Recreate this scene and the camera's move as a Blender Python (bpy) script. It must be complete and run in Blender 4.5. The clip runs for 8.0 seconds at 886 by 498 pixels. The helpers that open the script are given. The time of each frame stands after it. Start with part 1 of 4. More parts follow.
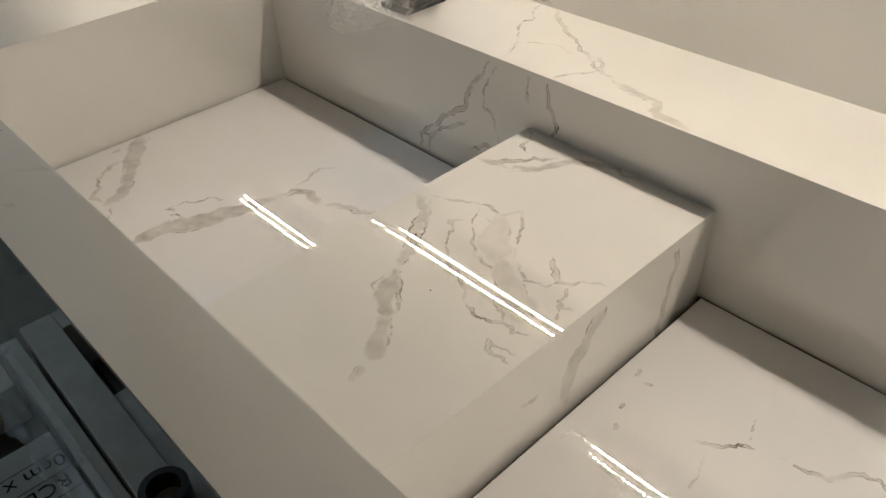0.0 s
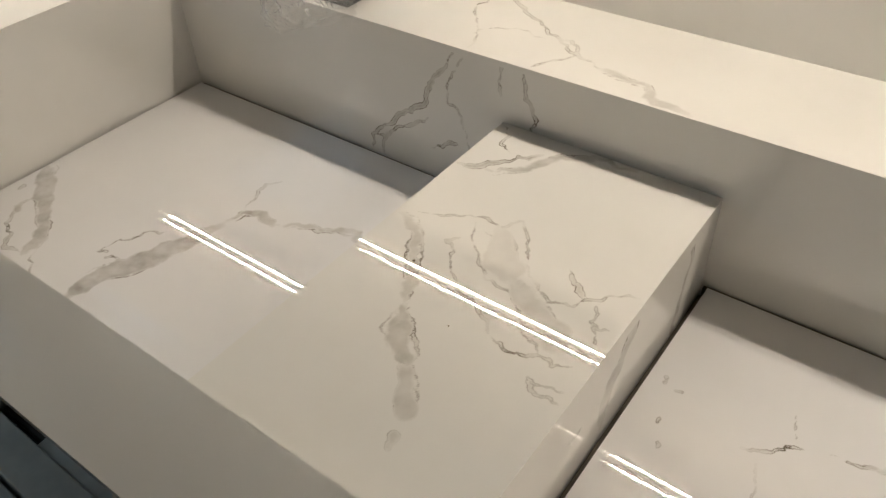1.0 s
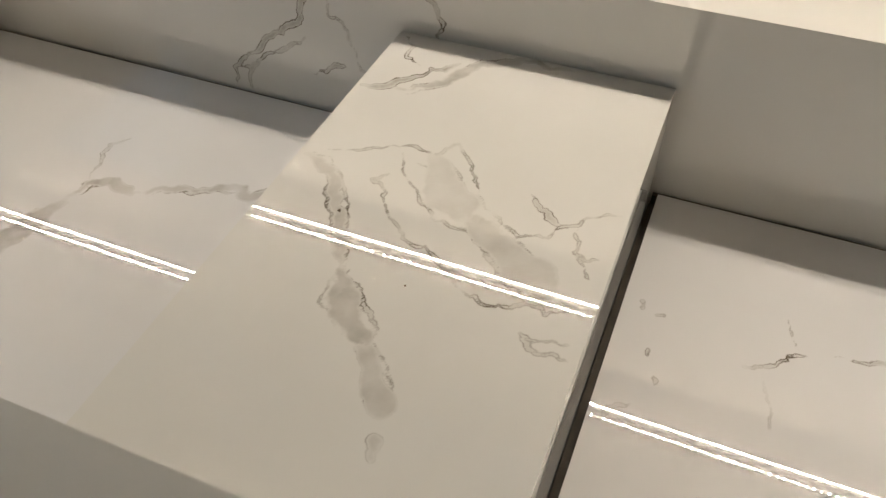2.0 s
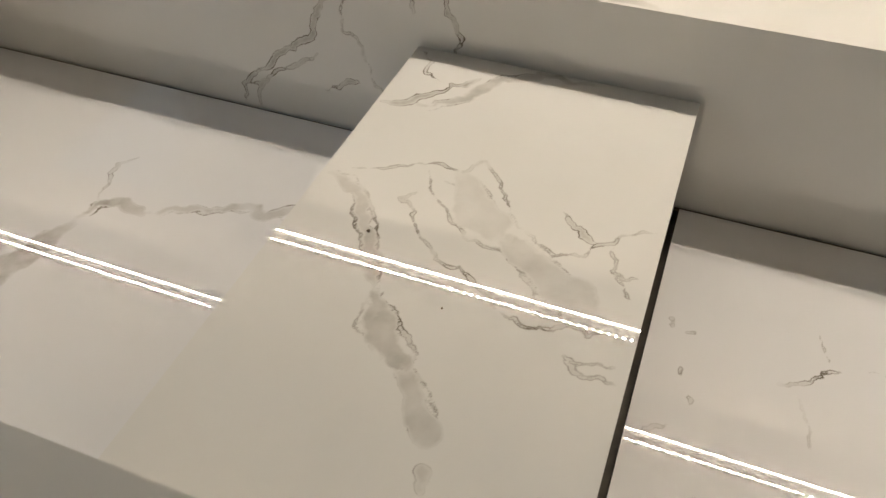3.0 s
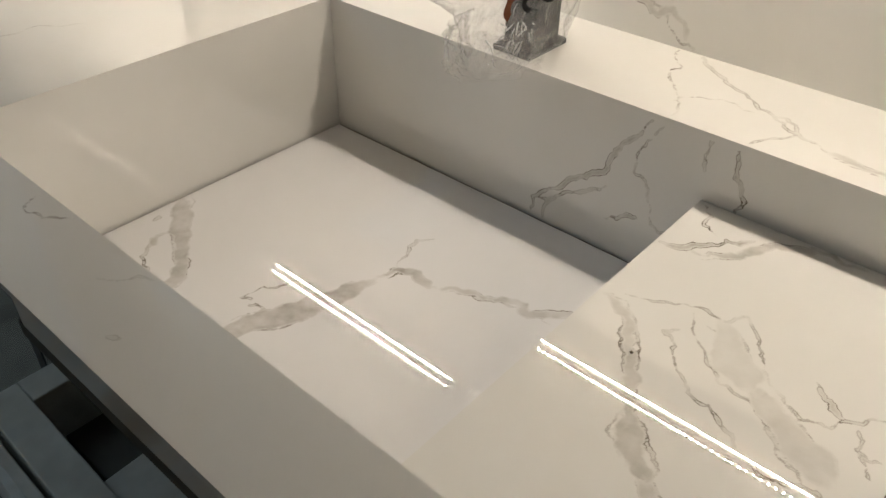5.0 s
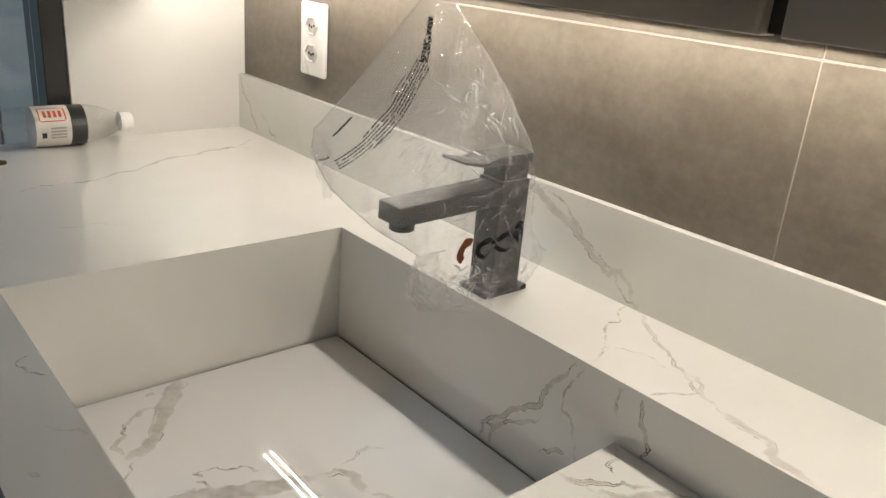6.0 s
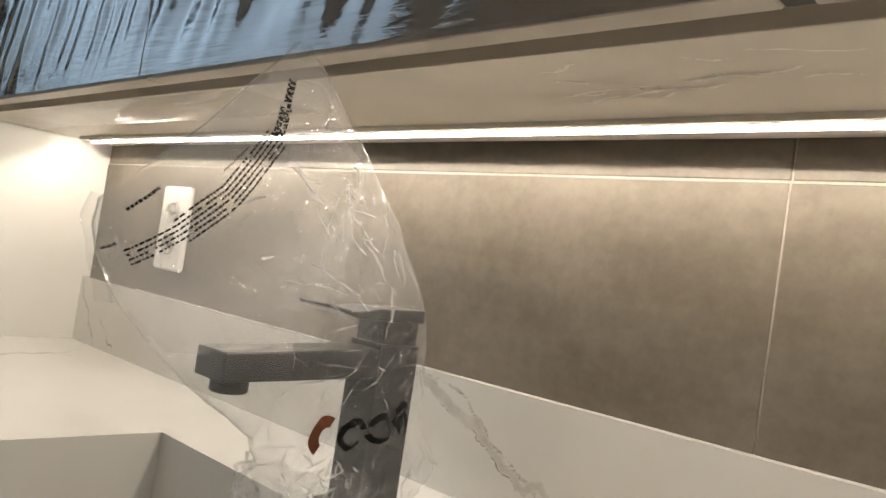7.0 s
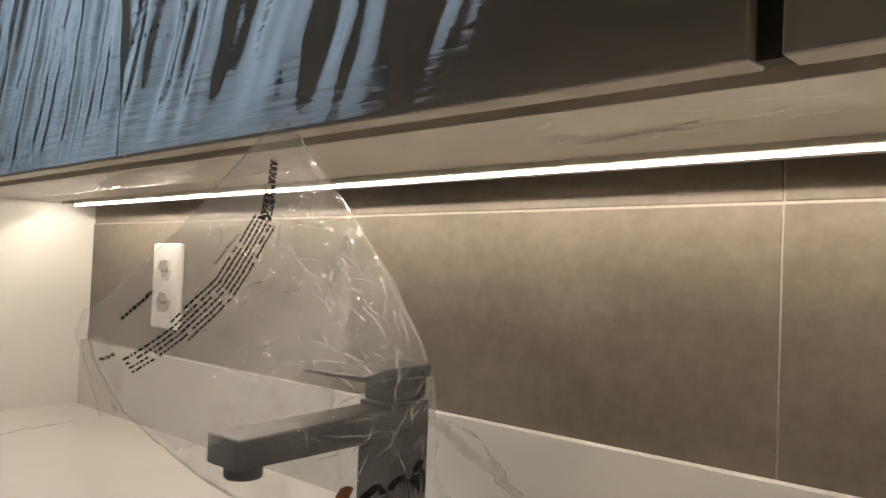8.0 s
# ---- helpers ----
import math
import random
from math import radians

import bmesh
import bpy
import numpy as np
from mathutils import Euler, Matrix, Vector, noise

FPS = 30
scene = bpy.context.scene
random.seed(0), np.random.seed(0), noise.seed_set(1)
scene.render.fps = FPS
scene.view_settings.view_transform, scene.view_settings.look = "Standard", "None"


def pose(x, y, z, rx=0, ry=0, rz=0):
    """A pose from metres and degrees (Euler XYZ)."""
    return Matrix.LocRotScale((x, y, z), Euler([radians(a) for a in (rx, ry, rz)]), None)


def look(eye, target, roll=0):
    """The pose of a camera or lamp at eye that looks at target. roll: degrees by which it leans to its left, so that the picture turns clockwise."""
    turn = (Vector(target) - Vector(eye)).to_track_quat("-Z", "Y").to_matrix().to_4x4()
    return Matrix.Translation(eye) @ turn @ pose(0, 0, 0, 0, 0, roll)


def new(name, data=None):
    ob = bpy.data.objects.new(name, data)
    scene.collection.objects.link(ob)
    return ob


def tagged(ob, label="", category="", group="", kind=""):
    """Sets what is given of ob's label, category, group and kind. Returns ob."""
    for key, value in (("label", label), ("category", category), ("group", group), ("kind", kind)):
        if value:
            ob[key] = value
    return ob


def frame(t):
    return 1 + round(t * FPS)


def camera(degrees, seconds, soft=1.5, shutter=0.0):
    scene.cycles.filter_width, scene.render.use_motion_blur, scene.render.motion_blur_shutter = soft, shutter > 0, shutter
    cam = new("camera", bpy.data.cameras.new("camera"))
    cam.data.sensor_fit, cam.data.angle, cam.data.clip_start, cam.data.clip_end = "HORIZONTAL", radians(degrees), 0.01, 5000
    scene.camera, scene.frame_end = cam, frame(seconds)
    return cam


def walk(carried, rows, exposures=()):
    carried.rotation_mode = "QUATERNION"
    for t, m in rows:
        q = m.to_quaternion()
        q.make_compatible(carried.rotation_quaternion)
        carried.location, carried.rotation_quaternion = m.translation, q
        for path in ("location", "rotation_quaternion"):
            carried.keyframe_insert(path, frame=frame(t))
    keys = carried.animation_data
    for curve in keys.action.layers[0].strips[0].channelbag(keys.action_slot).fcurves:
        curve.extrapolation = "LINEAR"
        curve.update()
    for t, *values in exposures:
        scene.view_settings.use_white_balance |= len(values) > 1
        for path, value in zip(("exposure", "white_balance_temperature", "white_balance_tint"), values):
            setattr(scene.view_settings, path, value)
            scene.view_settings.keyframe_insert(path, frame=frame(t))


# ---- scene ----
cam = camera(59.3, 8.0)
PATH = [
    (0, (0.904, -0.528, 1.23), (-0.264, 0.524, -0.008), -2.6),
    (0.5, (0.847, -0.534, 1.224), (-0.257, 0.539, -0.053), -2.7),
    (1, (0.789, -0.524, 1.225), (-0.143, 0.663, -0.088), -2.7),
    (1.5, (0.752, -0.505, 1.209), (0.034, 0.742, -0.179), -2.2),
    (1.7, (0.725, -0.493, 1.173), (0.09, 0.764, -0.247), -1.6),
    (2.8, (0.66, -0.478, 1.138), (0.216, 0.833, -0.305), 0.2),
    (3, (0.661, -0.484, 1.147), (0.154, 0.837, -0.266), -0.0),
    (3.5, (0.647, -0.509, 1.169), (-0.092, 0.799, -0.151), 0.7),
    (4, (0.639, -0.534, 1.174), (-0.274, 0.731, -0.078), 0.9),
    (4.2, (0.639, -0.547, 1.19), (-0.295, 0.699, -0.066), 0.4),
    (5.3, (0.668, -0.555, 1.206), (-0.474, 0.628, 0.068), 1.7),
    (5.5, (0.699, -0.548, 1.223), (-0.535, 0.634, 0.184), 2.5),
    (6, (0.794, -0.525, 1.24), (-0.607, 0.713, 0.53), 4.9),
    (6.5, (0.747, -0.442, 1.165), (-0.703, 0.912, 0.91), 6.8),
    (7, (0.68, -0.375, 1.087), (-0.693, 1.077, 1.149), 8.5),
    (7.5, (0.671, -0.357, 1.107), (-0.647, 1.143, 1.209), 6.1),
    (8, (0.673, -0.377, 1.127), (-0.687, 1.089, 1.185), 2.2),
]
walk(cam, [(t, look(eye, target, roll)) for t, eye, target, roll in PATH], [(0, 0.10, 6400, 10), (1.0, 0.16, 6400, 10), (3.0, 0.16, 6400, 10), (4.0, 0.18, 6400, 10), (5.5, 0.30, 6350, 10), (6.0, 0.18, 6150, 9), (6.5, 0.15, 6050, 9), (7.0, 0.10, 6400, 10), (7.5, -0.30, 6500, 11), (8.0, -0.35, 6620, 12)])


# ---- light ----
world = bpy.data.worlds.new("world")
scene.world = world
world.use_nodes = True
world.node_tree.nodes["Background"].inputs[0].default_value = (0.55, 0.62, 0.7, 1)
world.node_tree.nodes["Background"].inputs[1].default_value = 0.05
DIODE = 960.0         # radiance of the strip light's single diodes
LIP_GLOW = 178.0          # glow given to the lip's face behind them, for forward light
WARM = (1.0, 0.88, 0.725)
SKY = 1.25             # radiance of the sky behind the window

# ---- main measures ----
RIM = 0.900           # top of the counter
FLOOR = 0.747         # top of the basin's floor panels
COVER = 0.840         # top of the raised drain cover
FRONT, LIP = -0.460, -0.395
LEDGE = 0.137         # front face of the backsplash
WALL = 0.149          # face of the wall tiles
LEFT, RIGHT = -0.571, 1.750
BASIN_R = 1.124
CAB = 1.210           # lower edge of the wall cabinets
CAB_Y = -0.090


# ---- materials ----
def material(name):
    m = bpy.data.materials.new(name)
    m.use_nodes = True
    n = m.node_tree.nodes
    return m, n, m.node_tree.links, n["Principled BSDF"]


def ramp(n, l, src, stops):
    r = n.new("ShaderNodeValToRGB")
    e = r.color_ramp.elements
    while len(e) < len(stops):
        e.new(0.5)
    for el, (p, c) in zip(e, stops):
        el.position, el.color = p, (*c, 1)
    l.new(src, r.inputs[0])
    return r.outputs[0]


def noise_tex(n, l, scale, detail=4.0, rough=0.55, stretch=None, coord="Object"):
    tc = n.new("ShaderNodeTexCoord")
    out = tc.outputs[coord]
    if stretch:
        mp = n.new("ShaderNodeMapping")
        mp.inputs["Scale"].default_value = stretch
        l.new(out, mp.inputs[0])
        out = mp.outputs[0]
    t = n.new("ShaderNodeTexNoise")
    t.inputs["Scale"].default_value, t.inputs["Detail"].default_value, t.inputs["Roughness"].default_value = scale, detail, rough
    l.new(out, t.inputs["Vector"])
    return t.outputs["Fac"]


def calc(n, l, op, a, b=None, c=None, clamp=False):
    m = n.new("ShaderNodeMath")
    m.operation, m.use_clamp = op, clamp
    for i, v in enumerate((a, b, c)):
        if v is None:
            continue
        if isinstance(v, (int, float)):
            m.inputs[i].default_value = v
        else:
            l.new(v, m.inputs[i])
    return m.outputs[0]


def mix_col(n, l, fac, a, b):
    m = n.new("ShaderNodeMix")
    m.data_type = "RGBA"
    for i, v in ((0, fac), (6, a), (7, b)):
        if isinstance(v, tuple):
            m.inputs[i].default_value = (*v, 1)
        elif isinstance(v, (int, float)):
            m.inputs[i].default_value = v
        else:
            l.new(v, m.inputs[i])
    return m.outputs[2]


def bump(n, l, height, strength, dist, bsdf):
    b = n.new("ShaderNodeBump")
    b.inputs["Strength"].default_value, b.inputs["Distance"].default_value = strength, dist
    l.new(height, b.inputs["Height"])
    l.new(b.outputs[0], bsdf.inputs["Normal"])


def porcelain(name, low, high):
    m, n, l, p = material(name)
    at = n.new("ShaderNodeAttribute")
    at.attribute_name = "vein"
    tone = n.new("ShaderNodeAttribute")
    tone.attribute_name = "tone"
    border = n.new("ShaderNodeAttribute")
    border.attribute_name = "border"
    n1 = noise_tex(n, l, 210, 6, 0.62)
    n2 = noise_tex(n, l, 48, 6, 0.6)
    d = calc(n, l, "ADD", at.outputs["Fac"], calc(n, l, "MULTIPLY_ADD", n1, 0.0032, -0.0016))
    fill = n.new("ShaderNodeMapRange")
    fill.interpolation_type = "SMOOTHSTEP"
    for k, v in (("From Min", 0.0010), ("From Max", -0.0036)):
        fill.inputs[k].default_value = v
    l.new(d, fill.inputs["Value"])
    # a broad vein fades out softly
    l.new(calc(n, l, "MULTIPLY_ADD", border.outputs["Fac"], -0.0018, -0.0018), fill.inputs["From Max"])
    l.new(calc(n, l, "MULTIPLY_ADD", border.outputs["Fac"], 0.0002, 0.0008), fill.inputs["From Min"])
    # a thin dark thread along the border, broken here and there
    edge = calc(n, l, "SUBTRACT", 1.0, calc(n, l, "DIVIDE", calc(n, l, "ABSOLUTE", calc(n, l, "ADD", d, 0.0003)), 0.0008), clamp=True)
    thread = calc(n, l, "MULTIPLY", edge, calc(n, l, "MULTIPLY_ADD", noise_tex(n, l, 38, 4), 2.8, -0.85, clamp=True))
    thread = calc(n, l, "MULTIPLY", thread, border.outputs["Fac"])
    inner = calc(n, l, "MULTIPLY", fill.outputs[0], calc(n, l, "MULTIPLY_ADD", n2, 0.9, 0.05, clamp=True))
    s = calc(n, l, "MULTIPLY", calc(n, l, "MAXIMUM", inner, calc(n, l, "MULTIPLY", thread, 1.3)), calc(n, l, "MULTIPLY", tone.outputs["Fac"], 1.15), clamp=True)
    cloud = ramp(n, l, noise_tex(n, l, 5, 4), [(0.3, low), (0.7, high)])
    hue = mix_col(n, l, noise_tex(n, l, 25, 3), (0.235, 0.185, 0.125), (0.18, 0.165, 0.145))
    hue = mix_col(n, l, thread, hue, (0.115, 0.092, 0.068))
    l.new(mix_col(n, l, s, cloud, hue), p.inputs["Base Color"])
    r = calc(n, l, "MULTIPLY_ADD", noise_tex(n, l, 12, 4), 0.008, 0.003)
    l.new(r, p.inputs["Roughness"])
    p.inputs["IOR"].default_value = 2.0
    return m


def wall_tile():
    m, n, l, p = material("taupe_concrete_tile")
    big = noise_tex(n, l, 3.5, 6, 0.62)
    fine = noise_tex(n, l, 60, 8, 0.7)
    brush = noise_tex(n, l, 22, 5, 0.6, (0.35, 1, 1.2))
    v = calc(n, l, "ADD", calc(n, l, "MULTIPLY", big, 0.5), calc(n, l, "ADD", calc(n, l, "MULTIPLY", fine, 0.32), calc(n, l, "MULTIPLY", brush, 0.28)))
    l.new(ramp(n, l, v, [(0.3, (0.078, 0.064, 0.047)), (0.5, (0.138, 0.118, 0.092)), (0.72, (0.215, 0.190, 0.156))]), p.inputs["Base Color"])
    l.new(calc(n, l, "MULTIPLY_ADD", big, 0.25, 0.3), p.inputs["Roughness"])
    bump(n, l, fine, 0.25, 0.0006, p)
    return m


def plain(name, col, rough=0.5, metal=0.0, var=0.06, scale=30.0, rough_var=0.1, relief=0.0, spec=0.5):
    m, n, l, p = material(name)
    f = noise_tex(n, l, scale, 5)
    lo = tuple(max(0.0, c * (1 - var)) for c in col)
    hi = tuple(min(1.0, c * (1 + var)) for c in col)
    l.new(ramp(n, l, f, [(0.3, lo), (0.7, hi)]), p.inputs["Base Color"])
    l.new(calc(n, l, "MULTIPLY_ADD", noise_tex(n, l, scale * 0.4, 4), rough_var, rough - rough_var / 2), p.inputs["Roughness"])
    p.inputs["Metallic"].default_value = metal
    p.inputs["Specular IOR Level"].default_value = spec
    if relief:
        bump(n, l, noise_tex(n, l, scale * 6, 4), 0.3, relief, p)
    return m


def glow(name, col, strength):
    m, n, l, p = material(name)
    p.inputs["Base Color"].default_value = (0.8, 0.8, 0.8, 1)
    p.inputs["Emission Color"].default_value = (*col, 1)
    p.inputs["Emission Strength"].default_value = strength
    return m


def crumple_height(n, l, scale):
    """Small flat facets that tilt each its own way, in patches, as crumpled plastic has."""
    tc = n.new("ShaderNodeTexCoord")
    warp = n.new("ShaderNodeTexNoise")
    warp.inputs["Scale"].default_value = scale * 0.5
    l.new(tc.outputs["Object"], warp.inputs["Vector"])
    place = n.new("ShaderNodeVectorMath")
    place.operation = "MULTIPLY_ADD"
    place.inputs[1].default_value = (0.03, 0.03, 0.03)
    l.new(warp.outputs["Color"], place.inputs[0])
    l.new(tc.outputs["Object"], place.inputs[2])
    total = None
    for k, weight in ((1.0, 0.65), (2.1, 0.30)):
        cell = n.new("ShaderNodeTexVoronoi")
        cell.inputs["Scale"].default_value = scale * k
        l.new(place.outputs[0], cell.inputs["Vector"])
        off = n.new("ShaderNodeVectorMath")
        off.operation = "SUBTRACT"
        l.new(place.outputs[0], off.inputs[0])
        l.new(cell.outputs["Position"], off.inputs[1])
        lean = n.new("ShaderNodeVectorMath")
        lean.operation = "SUBTRACT"
        lean.inputs[1].default_value = (0.5, 0.5, 0.5)
        l.new(cell.outputs["Color"], lean.inputs[0])
        dot = n.new("ShaderNodeVectorMath")
        dot.operation = "DOT_PRODUCT"
        l.new(off.outputs[0], dot.inputs[0])
        l.new(lean.outputs[0], dot.inputs[1])
        h = calc(n, l, "MULTIPLY", dot.outputs["Value"], weight)
        total = h if total is None else calc(n, l, "ADD", total, h)
    patch = calc(n, l, "MULTIPLY_ADD", noise_tex(n, l, 16, 3), 5.0, -2.2, clamp=True)
    return calc(n, l, "MULTIPLY", total, patch)


def thin_film(name, haze, gloss, rough, haze_col=(0.85, 0.85, 0.85), relief=0.0, relief_scale=40.0, stretch=None, facets=0.0):
    """Thin clear plastic: passes light straight, with a little milky haze and a shine."""
    m, n, l, p = material(name)
    out = n["Material Output"]
    n.remove(p)
    tr = n.new("ShaderNodeBsdfTransparent")
    df = n.new("ShaderNodeBsdfDiffuse")
    df.inputs["Color"].default_value = (*haze_col, 1)
    tl = n.new("ShaderNodeBsdfTranslucent")
    tl.inputs["Color"].default_value = (*haze_col, 1)
    gl = n.new("ShaderNodeBsdfGlossy")
    gl.inputs["Roughness"].default_value = rough
    if relief:
        b = n.new("ShaderNodeBump")
        b.inputs["Strength"].default_value, b.inputs["Distance"].default_value = 0.5, relief
        l.new(noise_tex(n, l, relief_scale, 3, 0.55, stretch), b.inputs["Height"])
        l.new(b.outputs[0], gl.inputs["Normal"])
    if facets:
        b = n.new("ShaderNodeBump")
        b.inputs["Strength"].default_value, b.inputs["Distance"].default_value = 0.8, 1.0
        l.new(crumple_height(n, l, facets), b.inputs["Height"])
        l.new(b.outputs[0], gl.inputs["Normal"])
    milky = n.new("ShaderNodeMixShader")
    milky.inputs[0].default_value = 0.5
    l.new(df.outputs[0], milky.inputs[1])
    l.new(tl.outputs[0], milky.inputs[2])
    a = n.new("ShaderNodeMixShader")
    l.new(calc(n, l, "MULTIPLY", noise_tex(n, l, 18, 4), haze * 2), a.inputs[0])
    l.new(tr.outputs[0], a.inputs[1])
    l.new(milky.outputs[0], a.inputs[2])
    fr = n.new("ShaderNodeLayerWeight")
    fr.inputs["Blend"].default_value = 0.5
    b2 = n.new("ShaderNodeMixShader")
    facing = calc(n, l, "POWER", fr.outputs["Facing"], 3.0)
    l.new(calc(n, l, "MINIMUM", calc(n, l, "MULTIPLY", calc(n, l, "MULTIPLY_ADD", facing, 0.75, 0.05), gloss), 0.8), b2.inputs[0])
    l.new(a.outputs[0], b2.inputs[1])
    l.new(gl.outputs[0], b2.inputs[2])
    l.new(b2.outputs[0], out.inputs["Surface"])
    return m


def backdrop_mat():
    m, n, l, p = material("sky_backdrop")
    tc = n.new("ShaderNodeTexCoord")
    sp = n.new("ShaderNodeSeparateXYZ")
    l.new(tc.outputs["Object"], sp.inputs[0])
    z = calc(n, l, "DIVIDE", sp.outputs[2], 3.0)
    col = ramp(n, l, z, [(0.0, (0.13, 0.155, 0.155)), (0.42, (0.20, 0.26, 0.29)), (0.56, (0.50, 0.68, 0.86)), (0.85, (0.62, 0.78, 0.95))])
    side = n.new("ShaderNodeMapRange")
    side.interpolation_type = "SMOOTHSTEP"
    for k, v in (("From Min", -0.30), ("From Max", -0.48)):
        side.inputs[k].default_value = v
    l.new(sp.outputs[1], side.inputs["Value"])
    col = mix_col(n, l, side.outputs[0], (0.078, 0.096, 0.100), col)
    p.inputs["Base Color"].default_value = (0, 0, 0, 1)
    l.new(col, p.inputs["Emission Color"])
    p.inputs["Emission Strength"].default_value = SKY
    return m


M_PORC = porcelain("veined_porcelain", (0.705, 0.692, 0.657), (0.755, 0.742, 0.713))
# paler, cooler copy of the porcelain: cool light on the floor panels put into colour
M_PANEL = porcelain("cool_lit_porcelain", (0.735, 0.727, 0.729), (0.78, 0.774, 0.782))
M_TILE = wall_tile()
M_PAINT = plain("white_wall_paint", (0.73, 0.715, 0.685), 0.55, var=0.02, scale=8, relief=0.0004)
# colours of unseen walls and ceiling, chosen to turn the bounced light warm
M_ROOM = plain("warm_bounce_paint", (0.80, 0.68, 0.50), 0.6, var=0.03, scale=5)
M_CEIL = plain("ceiling_bounce_paint", (0.80, 0.71, 0.56), 0.7, var=0.02, scale=6)
M_GROUT = plain("pale_grout", (0.38, 0.35, 0.31), 0.8, var=0.1, scale=200)
M_SEAM = plain("dark_gap_and_sump", (0.075, 0.060, 0.044), 0.6, var=0.25, scale=60)
M_CAB = plain("grey_lacquer", (0.47, 0.42, 0.36), 0.40, var=0.05, scale=14)
M_CARC = plain("carcass_board", (0.43, 0.385, 0.325), 0.6, var=0.12, scale=9, spec=0.2)
M_BASE = plain("glossy_taupe_board", (0.58, 0.525, 0.45), 0.36, var=0.08, scale=7, rough_var=0.12, spec=0.35)
M_BLACK = plain("matt_black_metal", (0.012, 0.012, 0.013), 0.34, var=0.15, scale=80, spec=0.3)
M_FRAME = plain("black_aluminium", (0.012, 0.012, 0.012), 0.4, var=0.1, scale=60)
M_TAPE = plain("dark_metal_and_gap_shade", (0.06, 0.057, 0.052), 0.6, var=0.05, spec=0.2)
M_ALU = plain("pale_aluminium", (0.60, 0.58, 0.55), 0.5, var=0.03)
M_PLAST = plain("white_plastic", (0.82, 0.81, 0.79), 0.28, var=0.02)
M_SOCKET = plain("shaded_socket_plastic", (0.45, 0.43, 0.40), 0.35, var=0.03)
M_HOLE = plain("dark_hole", (0.03, 0.03, 0.03), 0.7)
M_FLOOR = plain("dark_floor", (0.10, 0.092, 0.078), 0.45, var=0.3, scale=9)
M_CARD = plain("grey_packing_card", (0.54, 0.53, 0.49), 0.75, var=0.12, scale=14, relief=0.0006)
M_CARTON = plain("pale_grey_carton", (0.50, 0.50, 0.47), 0.7, var=0.10, scale=11, relief=0.0005)
M_INK = plain("black_ink", (0.012, 0.012, 0.012), 0.8, spec=0.1)
M_BROWN = plain("brown_ink", (0.10, 0.035, 0.016), 0.7, spec=0.1)
M_DOT = glow("diode", WARM, DIODE)
M_LIP_GLOW = glow("lip_face_glow", WARM, LIP_GLOW)
M_BAG = thin_film("clear_bag_plastic", 0.088, 0.7, 0.05, facets=15.0)
M_PLY = thin_film("milky_bag_plastic", 0.15, 0.7, 0.07)
M_CREASE = thin_film("fold_glint_plastic", 0.30, 1.6, 0.08)
M_FILM = thin_film("protective_film", 0.12, 2.8, 0.035, relief=0.0018, relief_scale=60, stretch=(0.25, 1.0, 3.6))
M_UNDER = thin_film("loose_film", 0.10, 0.5, 0.14, relief=0.0004, relief_scale=60)
M_SMEAR = plain("pale_smear_surface", (0.80, 0.76, 0.70), 0.35, var=0.05, scale=90)
M_WRAP = thin_film("cloudy_wrapping", 0.24, 0.8, 0.12)
M_PET = thin_film("clear_bottle_plastic", 0.06, 1.4, 0.05)
M_LABEL = plain("paper_label", (0.74, 0.70, 0.64), 0.45, var=0.06, scale=60)
M_RED = plain("red_print", (0.55, 0.08, 0.03), 0.45)
M_FADED = plain("grey_print", (0.40, 0.38, 0.36), 0.5)
M_BAND = plain("dark_label", (0.035, 0.035, 0.035), 0.35)
M_CRUMB = plain("brown_dirt", (0.14, 0.10, 0.06), 0.8, var=0.4, scale=200)
M_GLASS = thin_film("window_glass", 0.01, 1.0, 0.02)
M_SKY = backdrop_mat()


# ---- building helpers ----
def mesh_ob(name, bm, mat, parent=None, label="", smooth=False):
    me = bpy.data.meshes.new(name)
    bm.to_mesh(me)
    bm.free()
    for poly in me.polygons:
        poly.use_smooth = smooth
    me.materials.append(mat)
    ob = new(name, me)
    if parent:
        ob.parent = parent
    if label:
        ob["label"] = label
    return ob


def part(name, bm, mat, parent, label="", smooth=False):
    return mesh_ob(name, bm, mat, parent, label, smooth)


def empty(name, label, category, group="", kind=""):
    return tagged(new(name), label, category, group, kind)


def box(x0, x1, y0, y1, z0, z1, bevel=0.0, seg=1, bm=None):
    bm = bm or bmesh.new()
    r = bmesh.ops.create_cube(bm, size=1.0)
    for v in r["verts"]:
        v.co = Vector(((x0 + x1) / 2 + v.co.x * (x1 - x0), (y0 + y1) / 2 + v.co.y * (y1 - y0), (z0 + z1) / 2 + v.co.z * (z1 - z0)))
    if bevel:
        edges = list({e for v in r["verts"] for e in v.link_edges})
        bmesh.ops.bevel(bm, geom=edges, offset=bevel, segments=seg, profile=0.5, affect="EDGES")
    return bm


